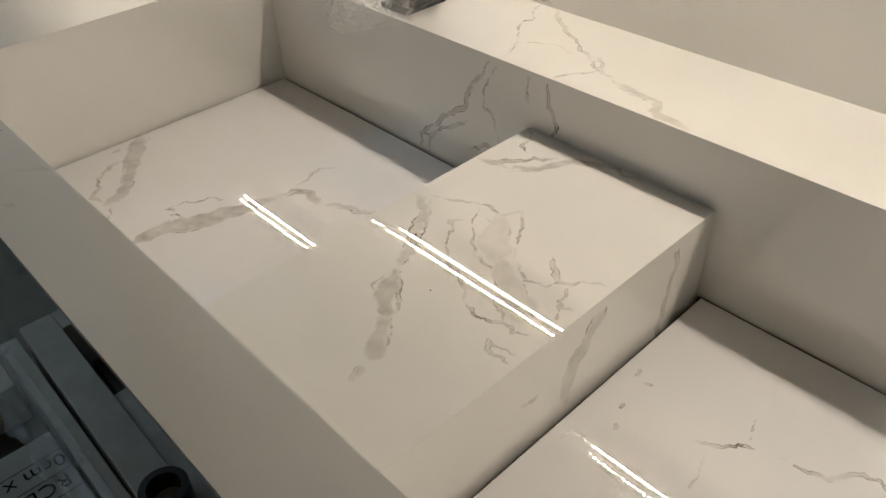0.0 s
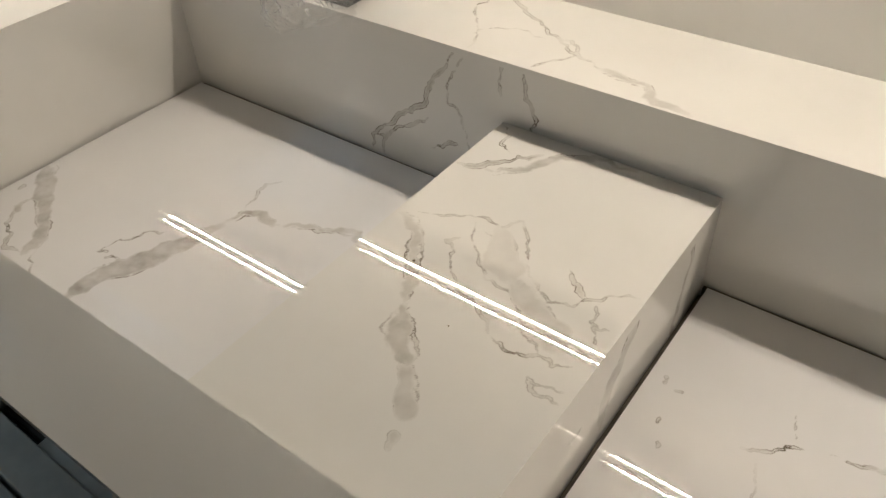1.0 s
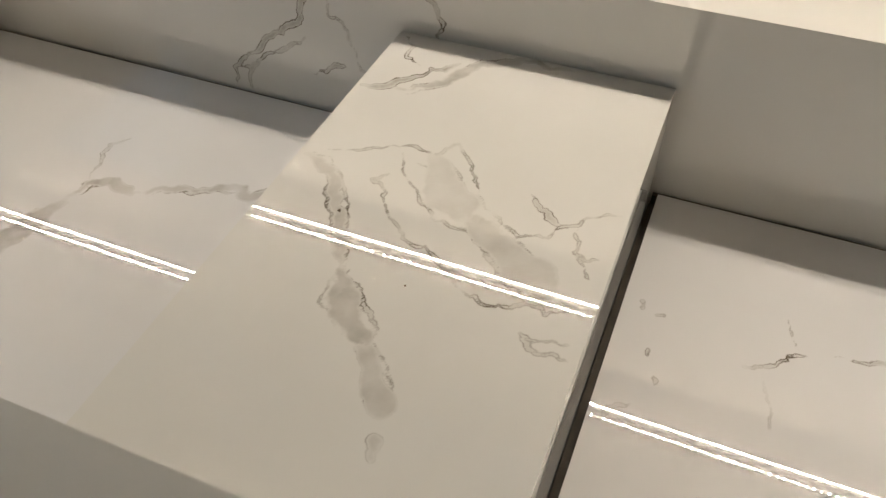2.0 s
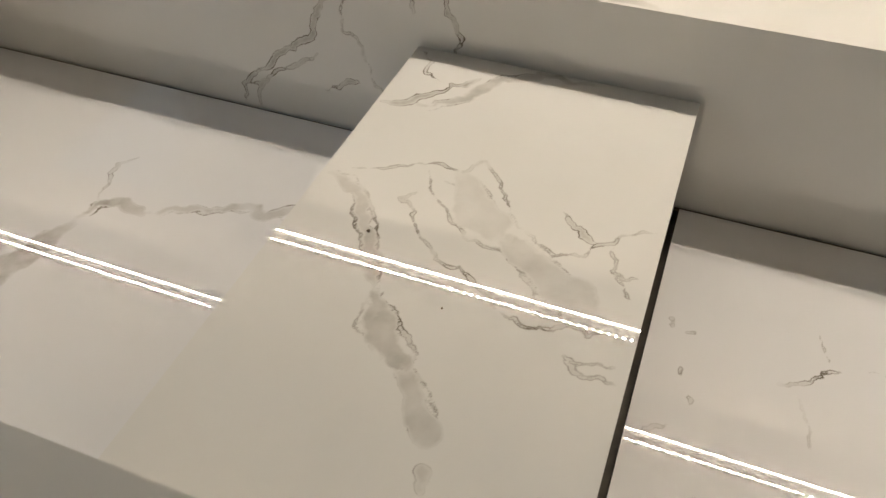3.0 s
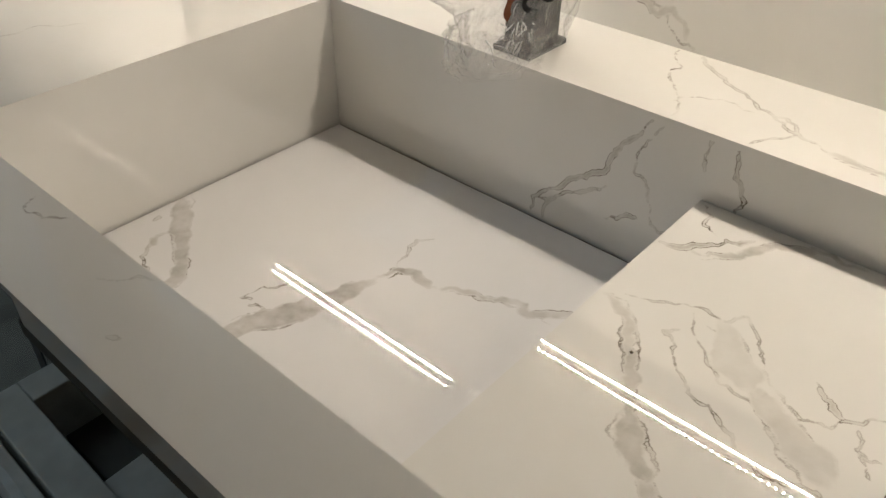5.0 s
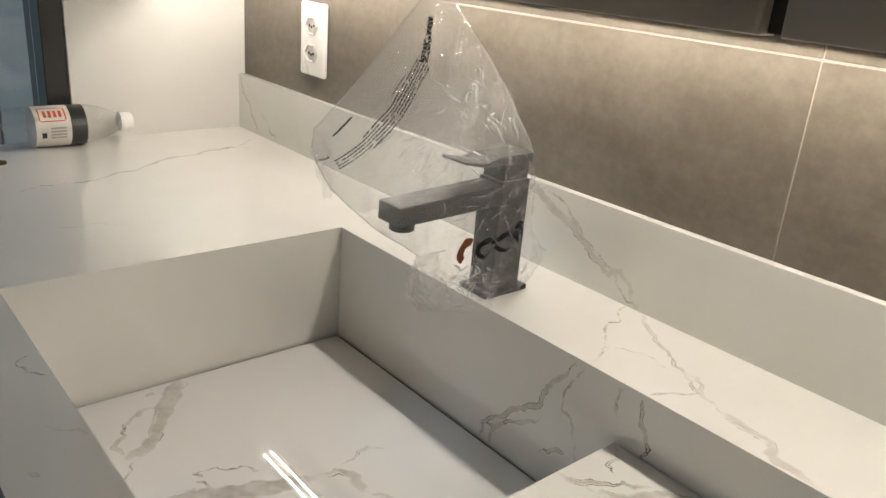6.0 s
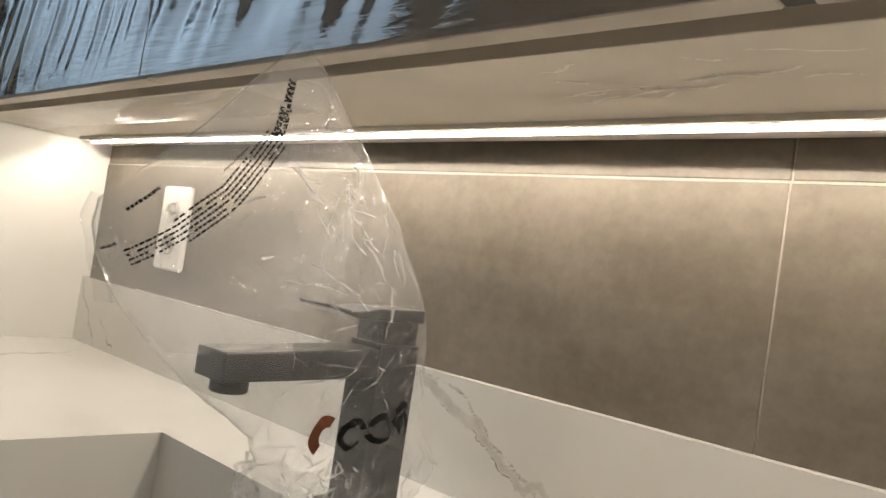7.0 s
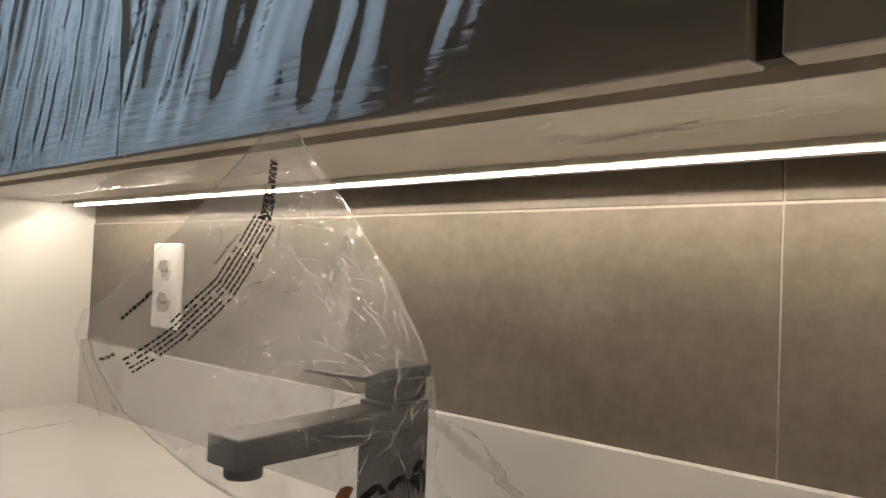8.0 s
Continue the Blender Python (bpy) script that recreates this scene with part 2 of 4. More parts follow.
def revolve(profile, seg=32, bm=None, axis="z", at=(0, 0, 0)):
    """A turned shape from (radius, height) pairs."""
    bm = bm or bmesh.new()
    rings = []
    for r, h in profile:
        ring = []
        for i in range(seg):
            a = 2 * math.pi * i / seg
            c, s = r * math.cos(a), r * math.sin(a)
            p = (c, s, h) if axis == "z" else (c, h, s)
            ring.append(bm.verts.new(Vector(p) + Vector(at)))
        rings.append(ring)
    for a, b in zip(rings, rings[1:]):
        for i in range(seg):
            j = (i + 1) % seg
            bm.faces.new((a[i], a[j], b[j], b[i]))
    for ring in (rings[0], rings[-1]):
        bm.faces.new(ring)
    bmesh.ops.recalc_face_normals(bm, faces=bm.faces)
    return bm


def text_mesh(body, size, mat, parent, m, name):
    cu = bpy.data.curves.new(name, "FONT")
    cu.body, cu.size = body, size
    tmp = bpy.data.objects.new(name, cu)
    scene.collection.objects.link(tmp)
    me = bpy.data.meshes.new_from_object(tmp.evaluated_get(bpy.context.evaluated_depsgraph_get()))
    bpy.data.objects.remove(tmp)
    me.materials.append(mat)
    ob = new(name, me)
    ob.parent = parent
    ob.matrix_basis = m
    return ob


# ---- veined slabs ----
def wander(points, seed, rough=0.16, levels=3):
    """A polyline with ever finer random kinks, as a natural vein has."""
    rng = np.random.default_rng(seed)
    p = np.array(points, float)
    for _ in range(levels):
        a, b = p[:-1], p[1:]
        d = b - a
        side = np.stack([-d[:, 1], d[:, 0]], 1)
        mid = (a + b) / 2 + side * rng.normal(0, rough, (len(a), 1))
        q = np.empty((len(p) + len(mid), 2))
        q[0::2], q[1::2] = p, mid
        p = q
    return p


def grain(p, scale, seed):
    """Fractal noise from -1 to 1 at each point."""
    return np.array([noise.fractal(Vector((x * scale, y * scale, seed)), 1.0, 2.0, 3) for x, y in p]) if len(p) else np.zeros(0)


def vein_field(uv, veins):
    """Distance to the nearest vein's border, that vein's tone and how sharp its border is, at each point."""
    best = np.full(len(uv), 0.05)
    tone = np.zeros(len(uv))
    edge = np.zeros(len(uv))
    lines = []
    for k, (half, strength, points) in enumerate(veins):
        seed = 11 * k + 5 + int(abs(points[0][0]) * 1000)
        line = wander(points, seed, 0.07 if half > 0.006 else 0.12)
        lines.append((half, strength, line, seed))
        if half > 0.0042:
            # thin darker threads along the borders of a broad vein
            d = np.gradient(line, axis=0)
            side = np.stack([-d[:, 1], d[:, 0]], 1) / np.maximum(np.linalg.norm(d, axis=1, keepdims=True), 1e-9)
            rng = np.random.default_rng(seed)
            for sgn in (-1, 1):
                n = len(line)
                i0, i1 = int(n * rng.uniform(0, 0.25)), int(n * rng.uniform(0.7, 1.0))
                off = half * (0.8 + 0.3 * np.sin(np.linspace(0, 6, n) + sgn + k))[:, None]
                lines.append((0.0007, min(1.0, strength * 1.35), (line + sgn * off * side)[i0:i1], seed + 3 + sgn))
    for half, strength, line, seed in lines:
        reach = half + 0.012
        near = np.all((uv > line.min(0) - reach) & (uv < line.max(0) + reach), axis=1)
        if not near.any():
            continue
        p = uv[near]
        d = np.full(len(p), 9.0)
        at_u = np.zeros(len(p))
        n_seg = len(line) - 1
        for i in range(n_seg):
            a, b = line[i], line[i + 1]
            ab = b - a
            t = np.clip(((p - a) @ ab) / max(ab @ ab, 1e-12), 0, 1)
            u = (i + t) / n_seg
            w = half * (0.9 + 0.2 * np.sin(7 * u + seed)) * np.minimum(1, 0.3 + 4 * np.minimum(u, 1 - u))
            dd = np.linalg.norm(p - a - t[:, None] * ab, axis=1) - w
            closer = dd < d
            d = np.where(closer, dd, d)
            at_u = np.where(closer, u, at_u)
        close = d < 0.012
        rough = np.zeros(len(p))
        rough[close] = grain(p[close], 95 if half < 0.003 else 75, seed * 0.37)
        d = d + rough * min(0.0030, 0.0005 + half * 0.40)
        shade = strength * np.clip(1.15 + 0.55 * np.roll(rough, 7), 0.5, 1.7) * np.minimum(1, 0.35 + 5 * np.minimum(at_u, 1 - at_u))
        old, old_t = best[near], tone[near]
        take = d < old
        best[near] = np.where(take, d, old)
        tone[near] = np.where(take, shade, old_t)
        edge[near] = np.where(take, 1.0 if half < 0.004 else 0.35, edge[near])
    return best, tone, edge


def slab(name, x0, x1, y0, y1, z0, z1, parent, veins=None, step=0.002, label="", mat=None):
    """A porcelain slab. veins: for a face '+z', '-y' or '+x' its veins (half width, tone, points)."""
    veins = veins or {}
    lo, hi = (x0, y0, z0), (x1, y1, z1)
    verts, faces, dist, tone, edge = [], [], [], [], []
    start = 0
    for axis in range(3):
        for sign in (-1, 1):
            key = ("-" if sign < 0 else "+") + "xyz"[axis]
            ua, va = [i for i in range(3) if i != axis]
            mine = veins.get(key)
            nu = max(1, round((hi[ua] - lo[ua]) / step)) if mine else 1
            nv = max(1, round((hi[va] - lo[va]) / step)) if mine else 1
            u, v = np.meshgrid(np.linspace(lo[ua], hi[ua], nu + 1), np.linspace(lo[va], hi[va], nv + 1), indexing="ij")
            co = np.empty((u.size, 3))
            co[:, ua], co[:, va], co[:, axis] = u.ravel(), v.ravel(), hi[axis] if sign > 0 else lo[axis]
            i, j = np.meshgrid(np.arange(nu), np.arange(nv), indexing="ij")
            a = start + (i * (nv + 1) + j).ravel()
            quad = np.stack([a, a + nv + 1, a + nv + 2, a + 1], 1)
            if (sign > 0) == (axis == 1):
                quad = quad[:, ::-1]
            if mine:
                d, t, e = vein_field(co[:, [ua, va]], mine)
            else:
                d, t, e = np.full(len(co), 0.05), np.zeros(len(co)), np.zeros(len(co))
            verts.append(co)
            faces.append(quad)
            dist.append(d)
            tone.append(t)
            edge.append(e)
            start += len(co)
    me = bpy.data.meshes.new(name)
    me.from_pydata(np.concatenate(verts).tolist(), [], np.concatenate(faces).tolist())
    for key, values in (("vein", dist), ("tone", tone), ("border", edge)):
        att = me.attributes.new(key, "FLOAT", "POINT")
        att.data.foreach_set("value", np.concatenate(values).astype(np.float32))
    me.materials.append(mat or M_PORC)
    ob = new(name, me)
    if parent:
        ob.parent = parent
    if label:
        ob["label"] = label
    return ob


# ---- room ----
def structure(name, bm, mat, label, category):
    return tagged(mesh_ob(name, bm, mat), label, category, kind="structure")


structure("floor", box(-1.6, 1.9, -2.4, 0.26, -0.08, 0.0), M_FLOOR, "dark brown floor below the hanging counter", "floor")
# the ceiling, east and south walls are unseen, added to bounce warm light
structure("ceiling", box(-1.6, 1.9, -2.4, 0.26, 2.6, 2.7), M_CEIL, "unseen ceiling, warm white for bounced light", "ceiling")
wall_north = structure("wall_north", box(-0.69, 1.9, 0.158, 0.26, 0, 2.6), M_GROUT, "back wall clad in taupe concrete-look tiles", "wall")
structure("wall_east", box(1.75, 1.9, -2.4, 0.158, 0, 2.6), M_ROOM, "unseen side wall, beige for warm bounced light", "wall")
structure("wall_south", box(-1.6, 1.75, -2.5, -2.4, 0, 2.6), M_ROOM, "unseen wall across the room, beige for warm bounced light", "wall")
structure("wall_west", box(-0.69, LEFT, -0.160, 0.158, 0, 2.6, 0.0015), M_PAINT, "short white painted wall at the counter's end", "wall")
structure("wall_west_above_window", box(-0.69, LEFT - 0.004, -2.4, -0.161, 2.35, 2.6), M_PAINT, "white wall over the window", "wall")

# unseen wall, added to narrow the daylight from the window
structure("wall_west_beside_window", box(-0.69, LEFT - 0.004, -2.4, -0.981, 0.0, 2.349), M_ROOM, "unseen beige wall that bounds the window's light", "wall")
window_1 = empty("window_1", "full-height glazed opening with a black aluminium frame", "window", kind="structure")
part("window_frame", box(-0.665, LEFT - 0.001, -0.196, -0.161, 0.0, 2.348, 0.001), M_FRAME, window_1)
part("window_frame", box(-0.665, LEFT - 0.001, -0.980, -0.945, 0.0, 2.348, 0.001), M_FRAME, window_1)
part("window_frame", box(-0.665, LEFT - 0.001, -0.944, -0.197, 2.313, 2.348, 0.001), M_FRAME, window_1)
part("window_frame", box(-0.640, -0.600, -0.262, -0.259, 0.0, 2.312), M_FRAME, window_1)
pane = part("pane", box(-0.622, -0.618, -0.944, -0.197, 0.0, 2.312), M_GLASS, window_1)
pane.visible_shadow = False
sky = structure("backdrop", box(-1.52, -1.50, -2.9, 0.4, 0.0, 3.0), M_SKY, "pale blue daylight outside the window", "sky")
structure("wall_outside_near", box(-1.6, -0.69, 0.158, 0.26, 0, 2.6), M_PAINT, "white reveal outside the window", "wall")

# tiles on the back wall: a tall lower row and an upper row set back a little
def tile(x0, x1, z0, z1, face):
    part("tile", box(x0, x1, face, 0.1575, z0, z1, 0.0008), M_TILE, wall_north)


part("grout", box(LEFT + 0.001, 1.69, WALL + 0.0012, 0.1574, 1.1801, 1.1819), M_GROUT, wall_north)
part("grout", box(0.4879, 0.4891, WALL + 0.0009, 0.1574, 0.86, 1.1799), M_GROUT, wall_north)
part("grout", box(0.4879, 0.4891, WALL + 0.0030, 0.1574, 1.1821, 2.38), M_GROUT, wall_north)
tile(LEFT + 0.001, 0.4878, 0.86, 1.1800, WALL)
tile(0.4892, 1.690, 0.86, 1.1800, WALL)
tile(LEFT + 0.001, 0.4878, 1.1820, 2.38, WALL + 0.0015)
tile(0.4892, 1.690, 1.1820, 2.38, WALL + 0.0015)

# ---- the counter with its basin ----
counter = empty("washbasin_counter", "polished white porcelain counter with grey veins and a sunken basin", "washbasin")
V_LEFT = {"+z": [
    (0.0026, 0.66, [(-0.300, -0.310), (-0.321, -0.226), (-0.333, -0.187), (-0.349, -0.137), (-0.386, -0.091), (-0.403, -0.046), (-0.417, -0.004), (-0.430, 0.050), (-0.462, 0.127)]),
    (0.0014, 0.55, [(-0.440, 0.008), (-0.399, 0.081)]),
    (0.0010, 0.25, [(-0.15, -0.30), (-0.12, -0.22)]),
]}
V_LEDGE = {"+z": [
    (0.0022, 0.55, [(0.366, 0.137), (0.386, 0.119), (0.440, 0.087), (0.486, 0.056), (0.532, 0.033)]),
    (0.0055, 0.42, [(0.532, 0.033), (0.569, 0.029), (0.624, 0.002)]),
    (0.0014, 0.5, [(0.369, 0.083), (0.395, 0.046), (0.414, 0.000)]),
    (0.0008, 0.4, [(0.400, 0.032), (0.430, 0.063), (0.474, 0.062)]),
    (0.0012, 0.5, [(0.350, 0.137), (0.372, 0.100), (0.369, 0.083)]),
    (0.0014, 0.4, [(0.474, 0.062), (0.500, 0.040), (0.478, 0.000)]),
    (0.0012, 0.35, [(0.05, 0.137), (0.09, 0.10), (0.11, 0.06)]),
]}
V_BACK = {"-y": [
    (0.0026, 0.8, [(0.414, 0.900), (0.382, 0.868), (0.368, 0.847), (0.356, 0.823), (0.330, 0.807), (0.288, 0.768), (0.286, 0.747)]),
    (0.0020, 0.7, [(0.288, 0.768), (0.326, 0.790), (0.371, 0.817)]),
    (0.0022, 0.65, [(0.303, 0.748), (0.317, 0.780)]),
    (0.0014, 0.55, [(0.411, 0.892), (0.393, 0.861), (0.391, 0.839), (0.408, 0.822), (0.413, 0.803)]),
    (0.0018, 0.75, [(0.370, 0.780), (0.392, 0.794), (0.403, 0.795)]),
    (0.0018, 0.8, [(0.478, 0.900), (0.478, 0.870), (0.490, 0.830)]),
    (0.0016, 0.6, [(0.470, 0.900), (0.451, 0.884), (0.452, 0.866)]),
    (0.0012, 0.4, [(0.413, 0.803), (0.425, 0.79), (0.45, 0.80)]),
]}
V_RIM = {"+z": [
    (0.0010, 0.5, [(0.145, -0.402), (0.158, -0.416), (0.176, -0.412), (0.196, -0.398)]),
    (0.0007, 0.3, [(0.259, -0.420), (0.274, -0.410), (0.289, -0.397)]),
    (0.0012, 0.25, [(0.31, -0.442), (0.318, -0.438)]),
]}
V_SPLASH = {"-y": [
    (0.0050, 0.42, [(0.170, 1.000), (0.196, 0.990), (0.240, 0.972), (0.281, 0.952), (0.321, 0.926), (0.362, 0.900)]),
    (0.0012, 0.6, [(0.205, 0.998), (0.262, 0.972), (0.318, 0.935), (0.366, 0.903)]),
    (0.0012, 0.4, [(0.19, 0.955), (0.205, 0.93), (0.23, 0.92)]),
    (0.0022, 0.55, [(-0.560, 0.996), (-0.540, 0.960), (-0.520, 0.930), (-0.487, 0.900)]),
    (0.0018, 0.5, [(-0.486, 0.947), (-0.455, 0.930), (-0.423, 0.902)]),
]}
slab("counter_top", LEFT + 0.001, 0.0, FRONT, WALL - 0.001, RIM - 0.006, RIM, counter, V_LEFT, 0.003)
slab("counter_top", 0.0, BASIN_R, 0.0, WALL - 0.001, RIM - 0.006, RIM, counter, {**V_LEDGE})
slab("counter_top", 0.0, BASIN_R, FRONT, LIP, RIM - 0.006, RIM, counter, V_RIM)
slab("counter_top", BASIN_R, 1.70, FRONT, WALL - 0.001, RIM - 0.006, RIM, counter)
slab("basin_wall", 0.0, BASIN_R, 0.0, 0.012, 0.690, RIM - 0.006, counter, V_BACK)
slab("basin_wall", -0.012, 0.0, LIP, 0.0, 0.690, RIM - 0.006, counter)
slab("basin_wall", 0.0, BASIN_R, LIP - 0.012, LIP, 0.690, RIM - 0.006, counter)
slab("basin_wall", BASIN_R, BASIN_R + 0.012, LIP, 0.0, 0.690, RIM - 0.006, counter)
slab("front_apron", LEFT + 0.001, 1.70, FRONT + 0.034, FRONT + 0.046, 0.800, RIM - 0.006, counter)
part("basin_tray", box(-0.012, BASIN_R + 0.012, LIP - 0.012, 0.012, 0.670, 0.690), M_SEAM, counter, "dark drain tray under the floor panels")
# dark strips fill the open drain gaps, standing for the shade in them
for seam in ((0.004, 0.455, -0.0042, -0.0004), (0.667, BASIN_R - 0.004, -0.0042, -0.0004), (0.0004, 0.0039, LIP + 0.001, -0.0045)):
    part("drain_gap_strip", box(*seam, 0.691, 0.7445), M_SEAM, counter, "dark strip standing for the shaded drain gap")
slab("backsplash", LEFT + 0.001, 1.70, LEDGE, WALL - 0.001, RIM, 1.000, counter, V_SPLASH, 0.0025)

V_FLOOR_L = {"+z": [
    (0.0125, 0.62, [(0.213, -0.352), (0.209, -0.296), (0.225, -0.260), (0.240, -0.220), (0.246, -0.180)]),
    (0.0050, 0.62, [(0.245, -0.178), (0.250, -0.160), (0.275, -0.155), (0.296, -0.154)]),
    (0.0045, 0.5, [(0.296, -0.154), (0.335, -0.136), (0.379, -0.127), (0.440, -0.112)]),
    (0.0012, 0.6, [(0.300, -0.150), (0.345, -0.128), (0.400, -0.124)]),
    (0.0016, 0.6, [(0.249, -0.156), (0.239, -0.128), (0.245, -0.100)]),
    (0.0010, 0.45, [(0.176, -0.281), (0.189, -0.252), (0.214, -0.220)]),
    (0.0014, 0.6, [(0.176, -0.281), (0.186, -0.274), (0.192, -0.281), (0.203, -0.275)]),
    (0.0095, 0.58, [(0.000, -0.221), (0.025, -0.239), (0.049, -0.256), (0.073, -0.270), (0.097, -0.285), (0.113, -0.302), (0.120, -0.324)]),
    (0.0022, 0.62, [(0.047, -0.268), (0.047, -0.282), (0.054, -0.296), (0.073, -0.311), (0.087, -0.321), (0.100, -0.326), (0.117, -0.322)]),
    (0.0042, 0.55, [(0.043, -0.276), (0.053, -0.288)]),
    (0.0020, 0.45, [(0.016, -0.258), (0.020, -0.266)]),
    (0.0012, 0.4, [(0.128, -0.318), (0.15, -0.335), (0.16, -0.36)]),
]}
V_COVER = {"+z": [
    (0.0046, 0.48, [(0.462, -0.159), (0.480, -0.168), (0.493, -0.181), (0.503, -0.197), (0.513, -0.213), (0.520, -0.224), (0.529, -0.238)]),
    (0.0008, 0.7, [(0.465, -0.156), (0.484, -0.167), (0.500, -0.180), (0.509, -0.193), (0.516, -0.210), (0.521, -0.225), (0.530, -0.238)]),
    (0.0050, 0.5, [(0.529, -0.239), (0.535, -0.247), (0.536, -0.262)]),
    (0.0090, 0.5, [(0.534, -0.252), (0.543, -0.264), (0.553, -0.272), (0.563, -0.281)]),
    (0.0075, 0.42, [(0.563, -0.281), (0.574, -0.294), (0.583, -0.306), (0.587, -0.314)]),
    (0.0009, 0.75, [(0.530, -0.239), (0.542, -0.246), (0.553, -0.259), (0.559, -0.266), (0.565, -0.276), (0.573, -0.285), (0.585, -0.298)]),
    (0.0009, 0.6, [(0.529, -0.241), (0.528, -0.256), (0.528, -0.265), (0.537, -0.268), (0.544, -0.276)]),
    (0.0034, 0.30, [(0.590, -0.326), (0.594, -0.338)]),
] + [
    (0.0011, 0.65, [(0.471, -0.151), (0.494, -0.142), (0.516, -0.129), (0.530, -0.129), (0.548, -0.114), (0.567, -0.139), (0.576, -0.151), (0.590, -0.167)]),
    (0.0011, 0.6, [(0.590, -0.167), (0.609, -0.179), (0.627, -0.172), (0.640, -0.158), (0.660, -0.142)]),
    (0.0120, 0.22, [(0.536, -0.132), (0.556, -0.160), (0.580, -0.178)]),
    (0.0120, 0.32, [(0.580, -0.178), (0.606, -0.194), (0.642, -0.212)]),
    (0.0010, 0.6, [(0.518, -0.135), (0.541, -0.165), (0.558, -0.184), (0.587, -0.192), (0.608, -0.207), (0.623, -0.218), (0.637, -0.228)]),
    (0.0013, 0.65, [(0.519, -0.157), (0.512, -0.166), (0.523, -0.172), (0.532, -0.189), (0.550, -0.206), (0.576, -0.216), (0.593, -0.229)]),
    (0.0013, 0.65, [(0.593, -0.229), (0.613, -0.234), (0.628, -0.226), (0.641, -0.229), (0.652, -0.222)]),
] + [
    (0.0026, 0.55, [(0.606, -0.143), (0.620, -0.155), (0.629, -0.162)]),
    (0.0014, 0.55, [(0.640, -0.158), (0.643, -0.180), (0.650, -0.184), (0.657, -0.181)]),
    (0.0011, 0.55, [(0.645, -0.183), (0.656, -0.197)]),
    (0.0014, 0.5, [(0.633, -0.245), (0.645, -0.246), (0.658, -0.243)]),
    (0.0014, 0.5, [(0.634, -0.248), (0.644, -0.255), (0.660, -0.253)]),
    (0.0035, 0.85, [(0.460, -0.077), (0.481, -0.063), (0.498, -0.041), (0.514, -0.027)]),
    (0.0045, 0.6, [(0.484, -0.072), (0.505, -0.061), (0.516, -0.045), (0.529, -0.021), (0.553, -0.006), (0.600, -0.003)]),
    (0.0013, 0.6, [(0.460, -0.006), (0.474, -0.018), (0.489, -0.040)]),
], "+x": [
    (0.0030, 0.6, [(-0.043, 0.838), (-0.056, 0.825), (-0.057, 0.795), (-0.066, 0.749), (-0.07, 0.70)]),
    (0.0090, 0.42, [(-0.156, 0.840), (-0.157, 0.823), (-0.169, 0.808), (-0.184, 0.794), (-0.192, 0.750)]),
    (0.0010, 0.7, [(-0.150, 0.840), (-0.155, 0.815), (-0.178, 0.790), (-0.186, 0.760)]),
    (0.0016, 0.5, [(-0.226, 0.790), (-0.245, 0.793)]),
]}
V_FLOOR_R = {"+z": [
    (0.0016, 0.6, [(0.754, -0.146), (0.773, -0.138), (0.790, -0.123)]),
    (0.0016, 0.65, [(0.805, -0.118), (0.830, -0.113), (0.841, -0.110), (0.860, -0.090), (0.90, -0.07)]),
    (0.0007, 0.3, [(0.776, -0.095), (0.785, -0.120)]),
    (0.0016, 0.35, [(0.680, -0.216), (0.694, -0.200)]),
    (0.0006, 0.16, [(0.764, -0.142), (0.770, -0.166), (0.776, -0.192)]),
    (0.0016, 0.5, [(0.683, -0.115), (0.686, -0.124)]),
    (0.0016, 0.5, [(0.695, -0.155), (0.697, -0.161)]),
    (0.0016, 0.5, [(0.702, -0.175), (0.704, -0.181)]),
    (0.0013, 0.5, [(0.694, -0.126), (0.701, -0.124)]),
]}


def floor_panel(x0, x1, veins):
    panel = empty("basin_floor_panel", "removable veined porcelain panel on the basin's bottom", "basin floor", "basin floor panels")
    slab("panel", x0, x1, LIP + 0.0045, -0.0045, FLOOR - 0.012, FLOOR, panel, veins, 0.0016, mat=M_PANEL)
    for px in (x0 + 0.06, x1 - 0.06):
        for py in (-0.33, -0.07):
            part("foot", box(px - 0.01, px + 0.01, py - 0.01, py + 0.01, 0.690, FLOOR - 0.012), M_HOLE, panel)
    return panel


# the slot beside the cover: its shade put in as a dark filler
part("drain_gap_strip", box(0.6655, 0.6708, LIP + 0.006, -0.006, 0.691, 0.737), M_SEAM, counter, "dark strip standing for the shaded drain gap")
floor_panel(0.0042, 0.452, V_FLOOR_L)
floor_panel(0.6712, BASIN_R - 0.004, V_FLOOR_R)
cover = empty("drain_cover", "raised veined porcelain block over the basin's drain", "drain cover")
slab("top_panel", 0.456, 0.665, LIP + 0.0015, -0.0015, COVER - 0.012, COVER, cover, {"+z": V_COVER["+z"]}, 0.0012)
slab("side_panel", 0.653, 0.665, LIP + 0.0015, -0.0015, 0.690, COVER - 0.012, cover, {"+x": V_COVER["+x"]}, 0.0018)
slab("side_panel", 0.456, 0.468, LIP + 0.0015, -0.0015, 0.690, COVER - 0.012, cover)
slab("end_panel", 0.468, 0.653, LIP + 0.0015, LIP + 0.0135, 0.690, COVER - 0.012, cover)
slab("end_panel", 0.468, 0.653, -0.0135, -0.0015, 0.690, COVER - 0.012, cover)


